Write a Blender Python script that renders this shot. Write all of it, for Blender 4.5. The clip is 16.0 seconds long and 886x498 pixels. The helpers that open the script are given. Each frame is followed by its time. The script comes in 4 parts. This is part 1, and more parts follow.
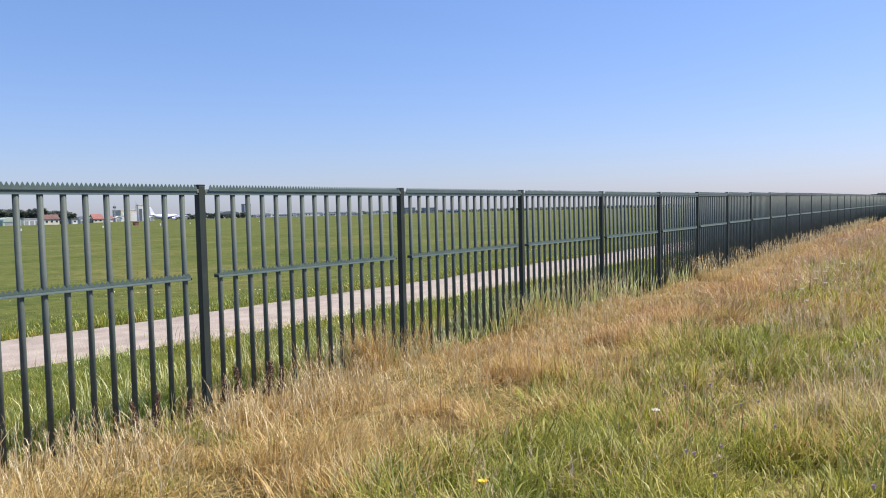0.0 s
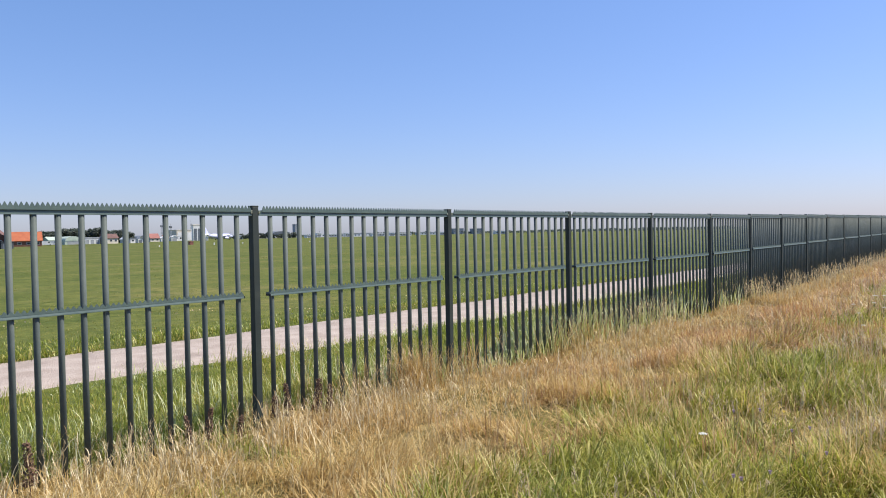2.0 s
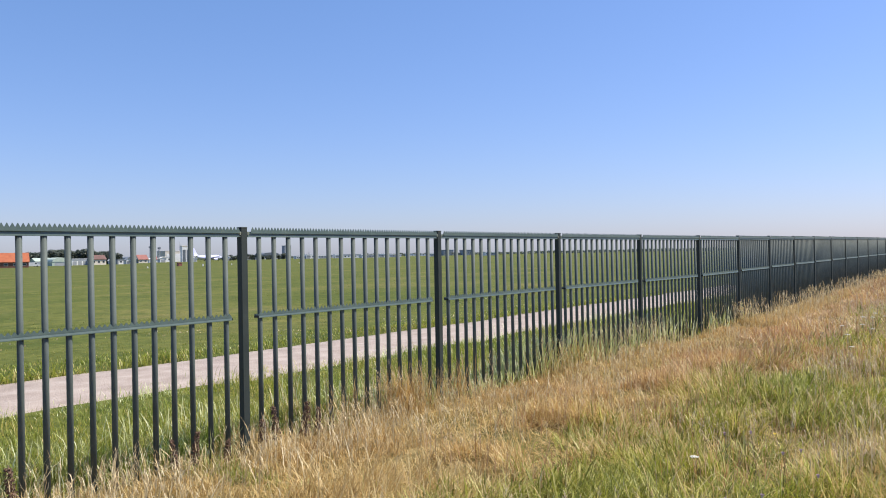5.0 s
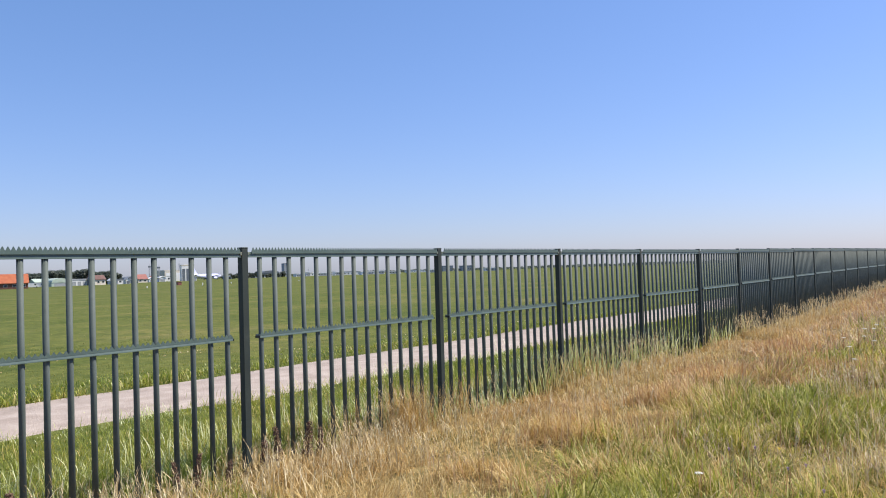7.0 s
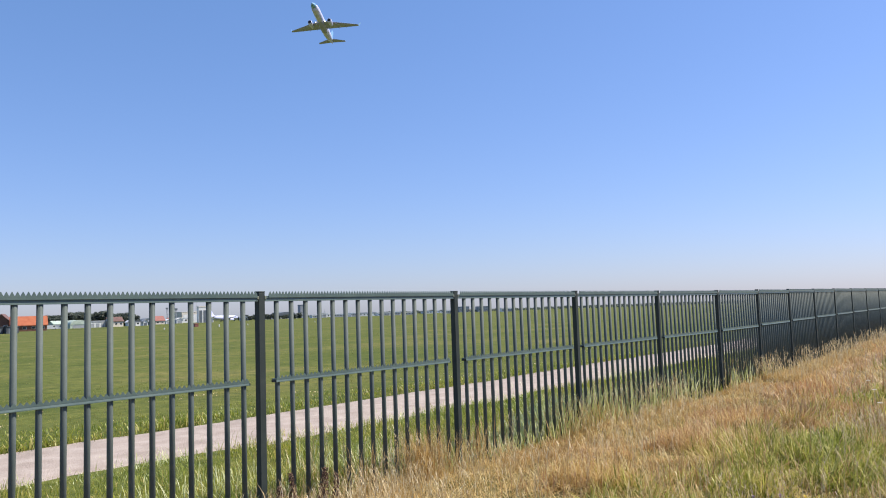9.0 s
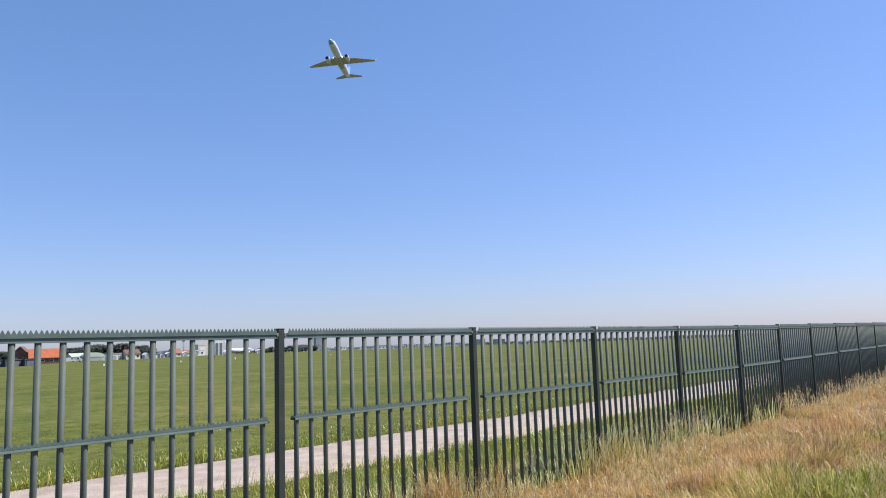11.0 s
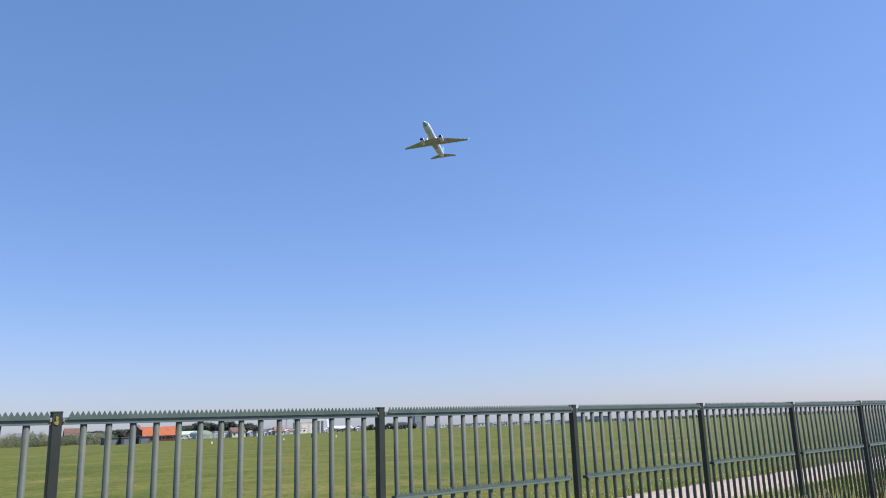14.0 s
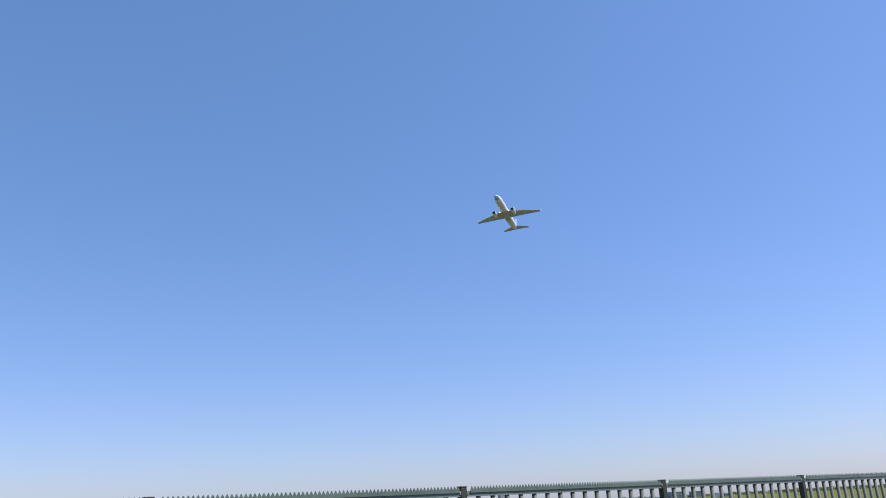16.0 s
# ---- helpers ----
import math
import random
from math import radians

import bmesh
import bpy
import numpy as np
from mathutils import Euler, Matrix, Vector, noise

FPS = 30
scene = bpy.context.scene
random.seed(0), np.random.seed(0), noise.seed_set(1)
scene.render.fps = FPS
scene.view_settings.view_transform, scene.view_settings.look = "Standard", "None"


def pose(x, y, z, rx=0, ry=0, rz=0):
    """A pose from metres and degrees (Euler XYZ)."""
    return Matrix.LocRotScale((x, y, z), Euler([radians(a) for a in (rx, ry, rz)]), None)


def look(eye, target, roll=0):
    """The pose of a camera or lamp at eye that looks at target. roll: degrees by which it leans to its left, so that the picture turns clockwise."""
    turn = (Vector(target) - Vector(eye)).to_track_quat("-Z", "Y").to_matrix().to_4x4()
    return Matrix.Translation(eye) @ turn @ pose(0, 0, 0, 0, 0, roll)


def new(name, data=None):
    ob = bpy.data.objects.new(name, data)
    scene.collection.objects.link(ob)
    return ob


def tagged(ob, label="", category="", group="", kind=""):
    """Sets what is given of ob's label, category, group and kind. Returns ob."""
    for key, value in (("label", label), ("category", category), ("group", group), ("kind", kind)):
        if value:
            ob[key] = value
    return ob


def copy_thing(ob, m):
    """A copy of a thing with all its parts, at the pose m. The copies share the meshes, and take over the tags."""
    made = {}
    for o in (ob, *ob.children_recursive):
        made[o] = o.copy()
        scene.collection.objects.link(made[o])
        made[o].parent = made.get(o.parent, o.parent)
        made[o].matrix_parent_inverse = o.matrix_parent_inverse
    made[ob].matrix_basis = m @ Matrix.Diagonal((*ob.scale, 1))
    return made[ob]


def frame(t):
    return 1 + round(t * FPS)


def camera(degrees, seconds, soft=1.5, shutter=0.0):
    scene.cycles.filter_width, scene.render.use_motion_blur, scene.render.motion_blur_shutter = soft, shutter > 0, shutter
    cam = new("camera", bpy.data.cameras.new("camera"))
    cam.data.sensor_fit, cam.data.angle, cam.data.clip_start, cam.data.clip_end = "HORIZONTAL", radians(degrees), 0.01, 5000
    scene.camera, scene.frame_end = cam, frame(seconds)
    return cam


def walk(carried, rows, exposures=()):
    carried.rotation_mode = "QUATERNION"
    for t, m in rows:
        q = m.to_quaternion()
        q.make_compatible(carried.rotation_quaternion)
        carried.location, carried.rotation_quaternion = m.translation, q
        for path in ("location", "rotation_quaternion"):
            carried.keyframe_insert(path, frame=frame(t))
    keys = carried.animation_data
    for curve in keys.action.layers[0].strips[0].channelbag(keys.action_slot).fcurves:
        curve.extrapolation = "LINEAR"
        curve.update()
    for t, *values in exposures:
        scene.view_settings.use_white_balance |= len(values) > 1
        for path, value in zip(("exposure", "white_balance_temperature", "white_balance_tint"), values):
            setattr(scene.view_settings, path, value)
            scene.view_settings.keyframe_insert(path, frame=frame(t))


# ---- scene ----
cam = camera(60.23, 16.0, soft=1.0)
PATH = [
    (0.0, pose(-0.000, -0.000, 1.600, 87.118, 1.299, -53.732)),
    (0.5, pose(-0.004, -0.003, 1.600, 87.284, 1.124, -53.522)),
    (1.0, pose(-0.020, -0.030, 1.602, 87.791, 1.290, -52.375)),
    (1.5, pose(-0.043, -0.046, 1.601, 88.190, 0.904, -50.822)),
    (2.0, pose(-0.053, -0.058, 1.602, 88.754, 1.060, -50.114)),
    (2.5, pose(-0.053, -0.061, 1.602, 89.020, 0.883, -49.607)),
    (3.0, pose(-0.055, -0.063, 1.597, 89.338, 1.030, -49.931)),
    (3.5, pose(-0.059, -0.071, 1.602, 89.818, 1.304, -50.488)),
    (4.0, pose(-0.051, -0.061, 1.599, 90.100, 1.262, -50.674)),
    (6.5, pose(-0.036, -0.044, 1.618, 90.837, 0.951, -51.010)),
    (7.0, pose(-0.048, -0.044, 1.620, 91.532, 1.732, -50.903)),
    (7.5, pose(-0.032, -0.044, 1.611, 92.334, 1.594, -50.721)),
    (8.0, pose(-0.057, -0.068, 1.621, 92.946, 1.781, -50.528)),
    (8.5, pose(-0.048, -0.054, 1.631, 93.961, 1.861, -50.014)),
    (11.0, pose(-0.078, -0.030, 1.679, 97.105, 1.811, -48.527)),
    (11.5, pose(-0.087, -0.036, 1.683, 98.831, 1.785, -47.266)),
    (12.0, pose(-0.109, -0.064, 1.681, 100.307, 1.507, -46.452)),
    (12.5, pose(-0.122, -0.089, 1.684, 101.688, 1.659, -44.954)),
    (13.0, pose(-0.148, -0.104, 1.688, 102.709, 1.715, -43.578)),
    (13.5, pose(-0.147, -0.106, 1.690, 103.151, 1.380, -42.513)),
    (14.0, pose(-0.141, -0.100, 1.687, 102.972, 1.911, -41.201)),
    (14.5, pose(-0.154, -0.099, 1.689, 103.715, 2.296, -40.072)),
    (15.0, pose(-0.155, -0.111, 1.683, 104.953, 2.484, -38.972)),
    (15.5, pose(-0.157, -0.121, 1.687, 107.072, 2.873, -37.029)),
    (16.0, pose(-0.158, -0.154, 1.686, 108.748, 2.847, -35.036)),
]
walk(cam, PATH)

# ---- light ----
SUN_AZ, SUN_EL = 128.0, 54.0
sky_world = bpy.data.worlds.new("sky")
scene.world = sky_world
sky_world.use_nodes = True
wn = sky_world.node_tree
sky_tex = wn.nodes.new("ShaderNodeTexSky")
sky_tex.sky_type = "NISHITA"
sky_tex.sun_disc = False
sky_tex.sun_elevation, sky_tex.sun_rotation = radians(SUN_EL), radians(SUN_AZ)
sky_tex.altitude, sky_tex.air_density, sky_tex.dust_density, sky_tex.ozone_density = 0.0, 1.15, 0.48, 2.8
tint = wn.nodes.new("ShaderNodeMix")
tint.data_type, tint.blend_type = "RGBA", "MULTIPLY"
tint.inputs[0].default_value, tint.inputs[7].default_value = 1.0, (0.65, 0.62, 0.91, 1)
wn.links.new(sky_tex.outputs[0], tint.inputs[6])
haze = wn.nodes.new("ShaderNodeMix")      # thin even summer haze over the whole sky
haze.data_type, haze.blend_type = "RGBA", "ADD"
haze.inputs[0].default_value, haze.inputs[7].default_value = 1.0, (0.22, 0.78, 1.2, 1)
wn.links.new(tint.outputs[2], haze.inputs[6])
wn.links.new(haze.outputs[2], wn.nodes["Background"].inputs[0])
wn.nodes["Background"].inputs[1].default_value = 0.0895
sun = new("sun", bpy.data.lights.new("sun", "SUN"))
sun.data.energy, sun.data.angle, sun.data.color = 5.0, radians(0.5), (1.0, 0.92, 0.78)
sun_dir = Vector((math.sin(radians(SUN_AZ)) * math.cos(radians(SUN_EL)),
                  math.cos(radians(SUN_AZ)) * math.cos(radians(SUN_EL)), math.sin(radians(SUN_EL))))
sun.matrix_world = look(sun_dir * 50, (0, 0, 0))
scene.view_settings.exposure = 0.65


# ---- materials ----
def base_nodes(name, rough=0.8, metal=0.0):
    m = bpy.data.materials.new(name)
    m.use_nodes = True
    nt = m.node_tree
    b = nt.nodes["Principled BSDF"]
    b.inputs["Roughness"].default_value = rough
    b.inputs["Metallic"].default_value = metal
    return m, nt, b


def noise_node(nt, vec, scale, detail=3.0, rough=0.55):
    n = nt.nodes.new("ShaderNodeTexNoise")
    n.inputs["Scale"].default_value, n.inputs["Detail"].default_value = scale, detail
    n.inputs["Roughness"].default_value = rough
    nt.links.new(vec, n.inputs["Vector"])
    return n.outputs["Fac"]


def ramp(nt, fac, stops):
    r = nt.nodes.new("ShaderNodeValToRGB")
    e = r.color_ramp.elements
    while len(e) < len(stops):
        e.new(0.5)
    for el, (p, c) in zip(e, stops):
        el.position, el.color = p, (*c, 1)
    nt.links.new(fac, r.inputs[0])
    return r.outputs[0]


def mix(nt, fac, a, b, blend="MIX"):
    n = nt.nodes.new("ShaderNodeMix")
    n.data_type, n.blend_type = "RGBA", blend
    for sock, v in ((n.inputs[0], fac), (n.inputs[6], a), (n.inputs[7], b)):
        if isinstance(v, (int, float)):
            sock.default_value = v
        elif isinstance(v, tuple):
            sock.default_value = (*v, 1)
        else:
            nt.links.new(v, sock)
    return n.outputs[2]


def bump(nt, b, height, strength, distance):
    n = nt.nodes.new("ShaderNodeBump")
    n.inputs["Strength"].default_value, n.inputs["Distance"].default_value = strength, distance
    nt.links.new(height, n.inputs["Height"])
    nt.links.new(n.outputs[0], b.inputs["Normal"])


def surface(name, c1, c2, scale=2.0, rough=0.8, metal=0.0, fine=30.0, relief=0.3, depth=0.01, per_object=0.0):
    """A surface with stains at one scale and grain at another."""
    m, nt, b = base_nodes(name, rough, metal)
    pos = nt.nodes.new("ShaderNodeNewGeometry").outputs["Position"]
    big = noise_node(nt, pos, scale, 4)
    small = noise_node(nt, pos, fine, 3)
    col = ramp(nt, big, [(0.32, c1), (0.68, c2)])
    col = mix(nt, 0.35, col, ramp(nt, small, [(0.3, (0.55, 0.55, 0.55)), (0.7, (1.0, 1.0, 1.0))]), "MULTIPLY")
    if per_object:
        info = nt.nodes.new("ShaderNodeObjectInfo").outputs["Random"]
        lo, hi = 1 - per_object, 1.0
        col = mix(nt, 1.0, col, ramp(nt, info, [(0.0, (lo, lo, lo)), (1.0, (hi, hi, hi))]), "MULTIPLY")
    nt.links.new(col, b.inputs["Base Color"])
    if relief:
        bump(nt, b, small, relief, depth)
    return m


def blade_material(name, stops, patch_lo, patch_hi, patch_scale=0.45, through_light=0.35, gloss=0.03):
    """Grass: each blade has its own tint, drifting in patches; light shines through."""
    m = bpy.data.materials.new(name)
    m.use_nodes = True
    nt = m.node_tree
    nt.nodes.remove(nt.nodes["Principled BSDF"])
    geo = nt.nodes.new("ShaderNodeNewGeometry")
    col = ramp(nt, geo.outputs["Random Per Island"], stops)
    patch = noise_node(nt, geo.outputs["Position"], patch_scale, 3)
    col = mix(nt, 1.0, col, ramp(nt, patch, [(0.36, patch_lo), (0.64, patch_hi)]), "MULTIPLY")
    dif, trn, mx = nt.nodes.new("ShaderNodeBsdfDiffuse"), nt.nodes.new("ShaderNodeBsdfTranslucent"), nt.nodes.new("ShaderNodeMixShader")
    mx.inputs[0].default_value = through_light
    nt.links.new(col, dif.inputs[0]), nt.links.new(col, trn.inputs[0])
    nt.links.new(dif.outputs[0], mx.inputs[1]), nt.links.new(trn.outputs[0], mx.inputs[2])
    gls, fin = nt.nodes.new("ShaderNodeBsdfGlossy"), nt.nodes.new("ShaderNodeMixShader")
    gls.inputs["Roughness"].default_value, fin.inputs[0].default_value = 0.45, gloss
    gls.inputs["Color"].default_value = (1, 1, 1, 1)
    nt.links.new(mx.outputs[0], fin.inputs[1]), nt.links.new(gls.outputs[0], fin.inputs[2])
    nt.links.new(fin.outputs[0], nt.nodes["Material Output"].inputs[0])
    return m


def ground_material():
    """Rough grassland by the fence, mown field beyond."""
    m, nt, b = base_nodes("turf", 0.95)
    b.inputs["Specular IOR Level"].default_value = 0.1
    pos = nt.nodes.new("ShaderNodeNewGeometry").outputs["Position"]
    stretch = nt.nodes.new("ShaderNodeMapping")
    stretch.inputs["Scale"].default_value = (0.7, 1.0, 1.0)
    nt.links.new(pos, stretch.inputs[0])
    swaths = noise_node(nt, stretch.outputs[0], 0.16, 5, 0.62)
    tuft = noise_node(nt, pos, 3.0, 4, 0.7)
    grain = noise_node(nt, pos, 28.0, 3, 0.7)
    field = ramp(nt, swaths, [(0.36, (0.090, 0.112, 0.030)), (0.52, (0.118, 0.133, 0.040)), (0.68, (0.175, 0.162, 0.068))])
    field = mix(nt, 0.8, field, ramp(nt, tuft, [(0.3, (0.5, 0.55, 0.45)), (0.65, (1.15, 1.12, 1.05))]), "MULTIPLY")
    field = mix(nt, 0.7, field, ramp(nt, grain, [(0.3, (0.45, 0.5, 0.4)), (0.7, (1.2, 1.2, 1.15))]), "MULTIPLY")
    drift = noise_node(nt, pos, 0.75, 4, 0.6)
    field = mix(nt, 0.8, field, ramp(nt, drift, [(0.35, (0.72, 0.80, 0.70)), (0.66, (1.22, 1.13, 1.05))]), "MULTIPLY")
    thatch = ramp(nt, tuft, [(0.35, (0.13, 0.10, 0.045)), (0.65, (0.28, 0.215, 0.105))])
    thatch = mix(nt, 0.6, thatch, ramp(nt, grain, [(0.3, (0.35, 0.35, 0.3)), (0.7, (1.1, 1.1, 1.0))]), "MULTIPLY")
    thatch = mix(nt, 0.7, thatch, ramp(nt, drift, [(0.40, (0.62, 0.74, 0.42)), (0.60, (1.0, 1.0, 1.0))]), "MULTIPLY")
    sep = nt.nodes.new("ShaderNodeSeparateXYZ")
    nt.links.new(pos, sep.inputs[0])
    edge = nt.nodes.new("ShaderNodeMapRange")
    edge.inputs[1].default_value, edge.inputs[2].default_value = 5.4, 6.4
    nt.links.new(sep.outputs["Y"], edge.inputs[0])
    nt.links.new(mix(nt, edge.outputs[0], thatch, field), b.inputs["Base Color"])
    bump(nt, b, tuft, 0.6, 0.06)
    return m


def paint_material(name="fence_paint", deep=1.0, grey=0.0, gloss=0.28, smooth=0.48):
    """Dark green-grey powder coating, weathered and dusty."""
    m, nt, b = base_nodes(name, 0.5)
    pos = nt.nodes.new("ShaderNodeNewGeometry").outputs["Position"]
    b.inputs["Specular IOR Level"].default_value = gloss
    stain = noise_node(nt, pos, 5.0, 5, 0.65)
    speck = noise_node(nt, pos, 160.0, 2)
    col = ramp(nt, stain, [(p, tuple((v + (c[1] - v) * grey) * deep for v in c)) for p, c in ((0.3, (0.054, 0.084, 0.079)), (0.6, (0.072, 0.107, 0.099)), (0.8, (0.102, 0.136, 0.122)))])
    col = mix(nt, 0.25, col, ramp(nt, speck, [(0.35, (0.6, 0.6, 0.6)), (0.65, (1.1, 1.1, 1.1))]), "MULTIPLY")
    nt.links.new(col, b.inputs["Base Color"])
    r = nt.nodes.new("ShaderNodeMapRange")
    r.inputs[3].default_value, r.inputs[4].default_value = smooth, smooth + 0.2
    nt.links.new(stain, r.inputs[0])
    nt.links.new(r.outputs[0], b.inputs["Roughness"])
    bump(nt, b, speck, 0.08, 0.001)
    return m


M_TURF = ground_material()
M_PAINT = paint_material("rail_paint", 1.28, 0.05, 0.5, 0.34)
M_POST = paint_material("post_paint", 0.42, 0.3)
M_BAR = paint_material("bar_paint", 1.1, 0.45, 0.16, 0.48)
M_RAIL = surface("galvanised_bracket", (0.20, 0.22, 0.17), (0.30, 0.31, 0.24), 20, 0.5, 0.3)
M_RUBBER = surface("black_cap", (0.012, 0.013, 0.014), (0.025, 0.026, 0.027), 30, 0.6)
M_LICHEN = surface("yellow_paint_mark", (0.42, 0.32, 0.07), (0.20, 0.16, 0.06), 60, 0.8, fine=200)
M_GRAVEL = surface("pale_gravel", (0.296, 0.240, 0.208), (0.424, 0.356, 0.316), 2.6, 0.95, fine=42, relief=0.9, depth=0.02)
M_STRAW = blade_material("dry_grass_blade", [(0.0, (0.374, 0.259, 0.105)), (0.35, (0.550, 0.413, 0.187)), (0.7, (0.660, 0.522, 0.275)), (1.0, (0.770, 0.682, 0.440))],
                         (0.92, 0.82, 0.72), (1.0, 0.98, 0.88), 0.55, 0.4, 0.015)
M_RUSSET = blade_material("russet_grass_blade", [(0.0, (0.30, 0.165, 0.075)), (0.4, (0.45, 0.265, 0.13)), (0.75, (0.54, 0.36, 0.20)), (1.0, (0.66, 0.52, 0.34))],
                          (0.95, 0.88, 0.82), (1.0, 1.0, 0.95), 0.5, 0.4, 0.03)
M_FOG = blade_material("pinkish_panicle", [(0.0, (0.36, 0.26, 0.18)), (0.5, (0.50, 0.38, 0.28)), (1.0, (0.64, 0.54, 0.42))],
                       (0.95, 0.9, 0.88), (1.0, 1.0, 0.98), 0.6, 0.35, 0.03)
M_PALE = blade_material("pale_green_blade", [(0.0, (0.378, 0.421, 0.140)), (0.5, (0.645, 0.645, 0.308)), (1.0, (0.880, 0.880, 0.618))],
                        (0.9, 0.95, 0.85), (1.0, 1.0, 1.0), 0.7, 0.45, 0.04)
M_GREEN = blade_material("green_grass_blade", [(0.0, (0.12, 0.145, 0.025)), (0.4, (0.26, 0.285, 0.050)), (0.75, (0.42, 0.425, 0.11)), (1.0, (0.70, 0.66, 0.33))],
                         (0.88, 0.92, 0.75), (1.15, 1.0, 0.85), 0.8, 0.45, 0.018)
M_LUSH = blade_material("verge_grass_blade", [(0.0, (0.155, 0.193, 0.022)), (0.5, (0.259, 0.304, 0.045)), (0.85, (0.372, 0.368, 0.075)), (1.0, (0.600, 0.461, 0.188))],
                        (0.8, 0.9, 0.8), (1.1, 1.02, 0.95), 0.7, 0.45)
M_MOWN = blade_material("mown_grass_blade", [(0.0, (0.160, 0.176, 0.042)), (0.5, (0.218, 0.235, 0.066)), (0.8, (0.302, 0.286, 0.109)), (1.0, (0.437, 0.378, 0.193))],
                        (0.8, 0.9, 0.8), (1.1, 1.0, 0.9), 0.3, 0.4, 0.0)
M_SEED = blade_material("seed_head", [(0.0, (0.476, 0.365, 0.187)), (0.5, (0.629, 0.527, 0.315)), (1.0, (0.748, 0.697, 0.510))],
                        (0.85, 0.8, 0.75), (1.05, 1.0, 0.95), 0.9, 0.3)
M_DOCK = surface("dock_seed", (0.11, 0.064, 0.042), (0.20, 0.12, 0.08), 40, 0.9, fine=150)
M_STEM = surface("herb_stem", (0.085, 0.102, 0.030), (0.145, 0.128, 0.051), 30, 0.8)
M_PURPLE = surface("purple_petal", (0.42, 0.29, 0.38), (0.56, 0.44, 0.50), 60, 0.7)
M_WHITE_P = surface("white_petal", (0.72, 0.70, 0.62), (0.82, 0.80, 0.74), 60, 0.7)
M_YELLOW = surface("yellow_petal", (0.72, 0.46, 0.01), (0.80, 0.58, 0.02), 60, 0.6)
# far foliage: bluish air haze of the distance is mixed into the leaf colour
M_LEAF = blade_material("hazed_tree_leaf", [(0.0, (0.075, 0.095, 0.085)), (0.6, (0.095, 0.118, 0.10)), (1.0, (0.12, 0.142, 0.115))],
                        (0.85, 0.9, 0.85), (1.1, 1.05, 1.0), 0.08, 0.5)
# shrubs: leaf colour paled to stand in for haze over the field
M_SHRUB = blade_material("hazed_shrub_leaf", [(0.0, (0.20, 0.215, 0.14)), (0.6, (0.25, 0.265, 0.18)), (1.0, (0.31, 0.32, 0.23))],
                         (0.75, 0.85, 0.8), (1.1, 1.05, 1.0), 0.12, 0.3)
M_BARK = surface("bark", (0.07, 0.055, 0.04), (0.13, 0.10, 0.075), 3, 0.95)
M_BRICK = surface("red_brick", (0.136, 0.060, 0.043), (0.204, 0.102, 0.072), 0.7, 0.9, fine=6)
M_TILE = surface("orange_roof_tile", (0.323, 0.081, 0.034), (0.408, 0.123, 0.051), 0.6, 0.8, fine=5)
M_OLDTILE = surface("dull_red_roof_tile", (0.115, 0.062, 0.056), (0.17, 0.095, 0.085), 0.6, 0.85, fine=5)
M_SHED = surface("dark_grey_cladding", (0.045, 0.055, 0.070), (0.075, 0.085, 0.100), 0.7, 0.6, fine=5)
M_CREAM = surface("cream_render", (0.62, 0.56, 0.47), (0.72, 0.66, 0.57), 0.5, 0.85, fine=5)
M_WHITE = surface("white_cladding", (0.70, 0.70, 0.70), (0.80, 0.80, 0.80), 0.5, 0.5, fine=5)
M_PALEGREEN = surface("pale_green_metal", (0.36, 0.44, 0.38), (0.46, 0.53, 0.46), 0.4, 0.55, fine=5)
M_GREY = surface("grey_concrete", (0.26, 0.28, 0.31), (0.34, 0.36, 0.39), 0.4, 0.8, fine=5)
M_SLATE = surface("blue_grey_roof", (0.10, 0.12, 0.15), (0.15, 0.17, 0.2), 0.4, 0.7, fine=5)
M_RED = surface("faded_red", (0.22, 0.075, 0.062), (0.29, 0.105, 0.088), 0.8, 0.6, fine=6)
M_GLASS, _nt, _b = base_nodes("window_glass", 0.08)
_b.inputs["Base Color"].default_value = (0.03, 0.04, 0.05, 1)
M_JETWHITE = surface("aircraft_white", (0.58, 0.61, 0.90), (0.64, 0.66, 0.94), 0.3, 0.3, fine=3, relief=0)
M_JETGREY = surface("aircraft_grey", (0.34, 0.36, 0.56), (0.40, 0.42, 0.62), 0.3, 0.4, fine=3, relief=0)
M_JETBLUE = surface("aircraft_blue", (0.22, 0.42, 0.66), (0.26, 0.48, 0.72), 0.3, 0.3, fine=3, relief=0)
M_METAL = surface("bare_metal", (0.5, 0.5, 0.5), (0.6, 0.6, 0.6), 2, 0.3, 0.9, relief=0)
M_LAMP, _nt, _b = base_nodes("lit_lamp", 0.3)
_b.inputs["Emission Color"].default_value, _b.inputs["Emission Strength"].default_value = (1.0, 0.86, 0.6, 1), 2.5
M_DARK = surface("intake_black", (0.01, 0.01, 0.012), (0.02, 0.02, 0.022), 2, 0.6, relief=0)


# ---- building helpers ----
def part(name, bm, material, parent=None, label="", smooth=False):
    me = bpy.data.meshes.new(name)
    bmesh.ops.recalc_face_normals(bm, faces=bm.faces)
    bm.to_mesh(me)
    bm.free()
    me.materials.append(material)
    if smooth:
        me.polygons.foreach_set("use_smooth", [True] * len(me.polygons))
    ob = new(name, me)
    ob.parent = parent
    return tagged(ob, label)


def share(name, source, parent, m, label=""):
    """Another piece on the same mesh."""
    ob = new(name, source.data)
    ob.parent = parent
    ob.matrix_basis = m
    return tagged(ob, label)


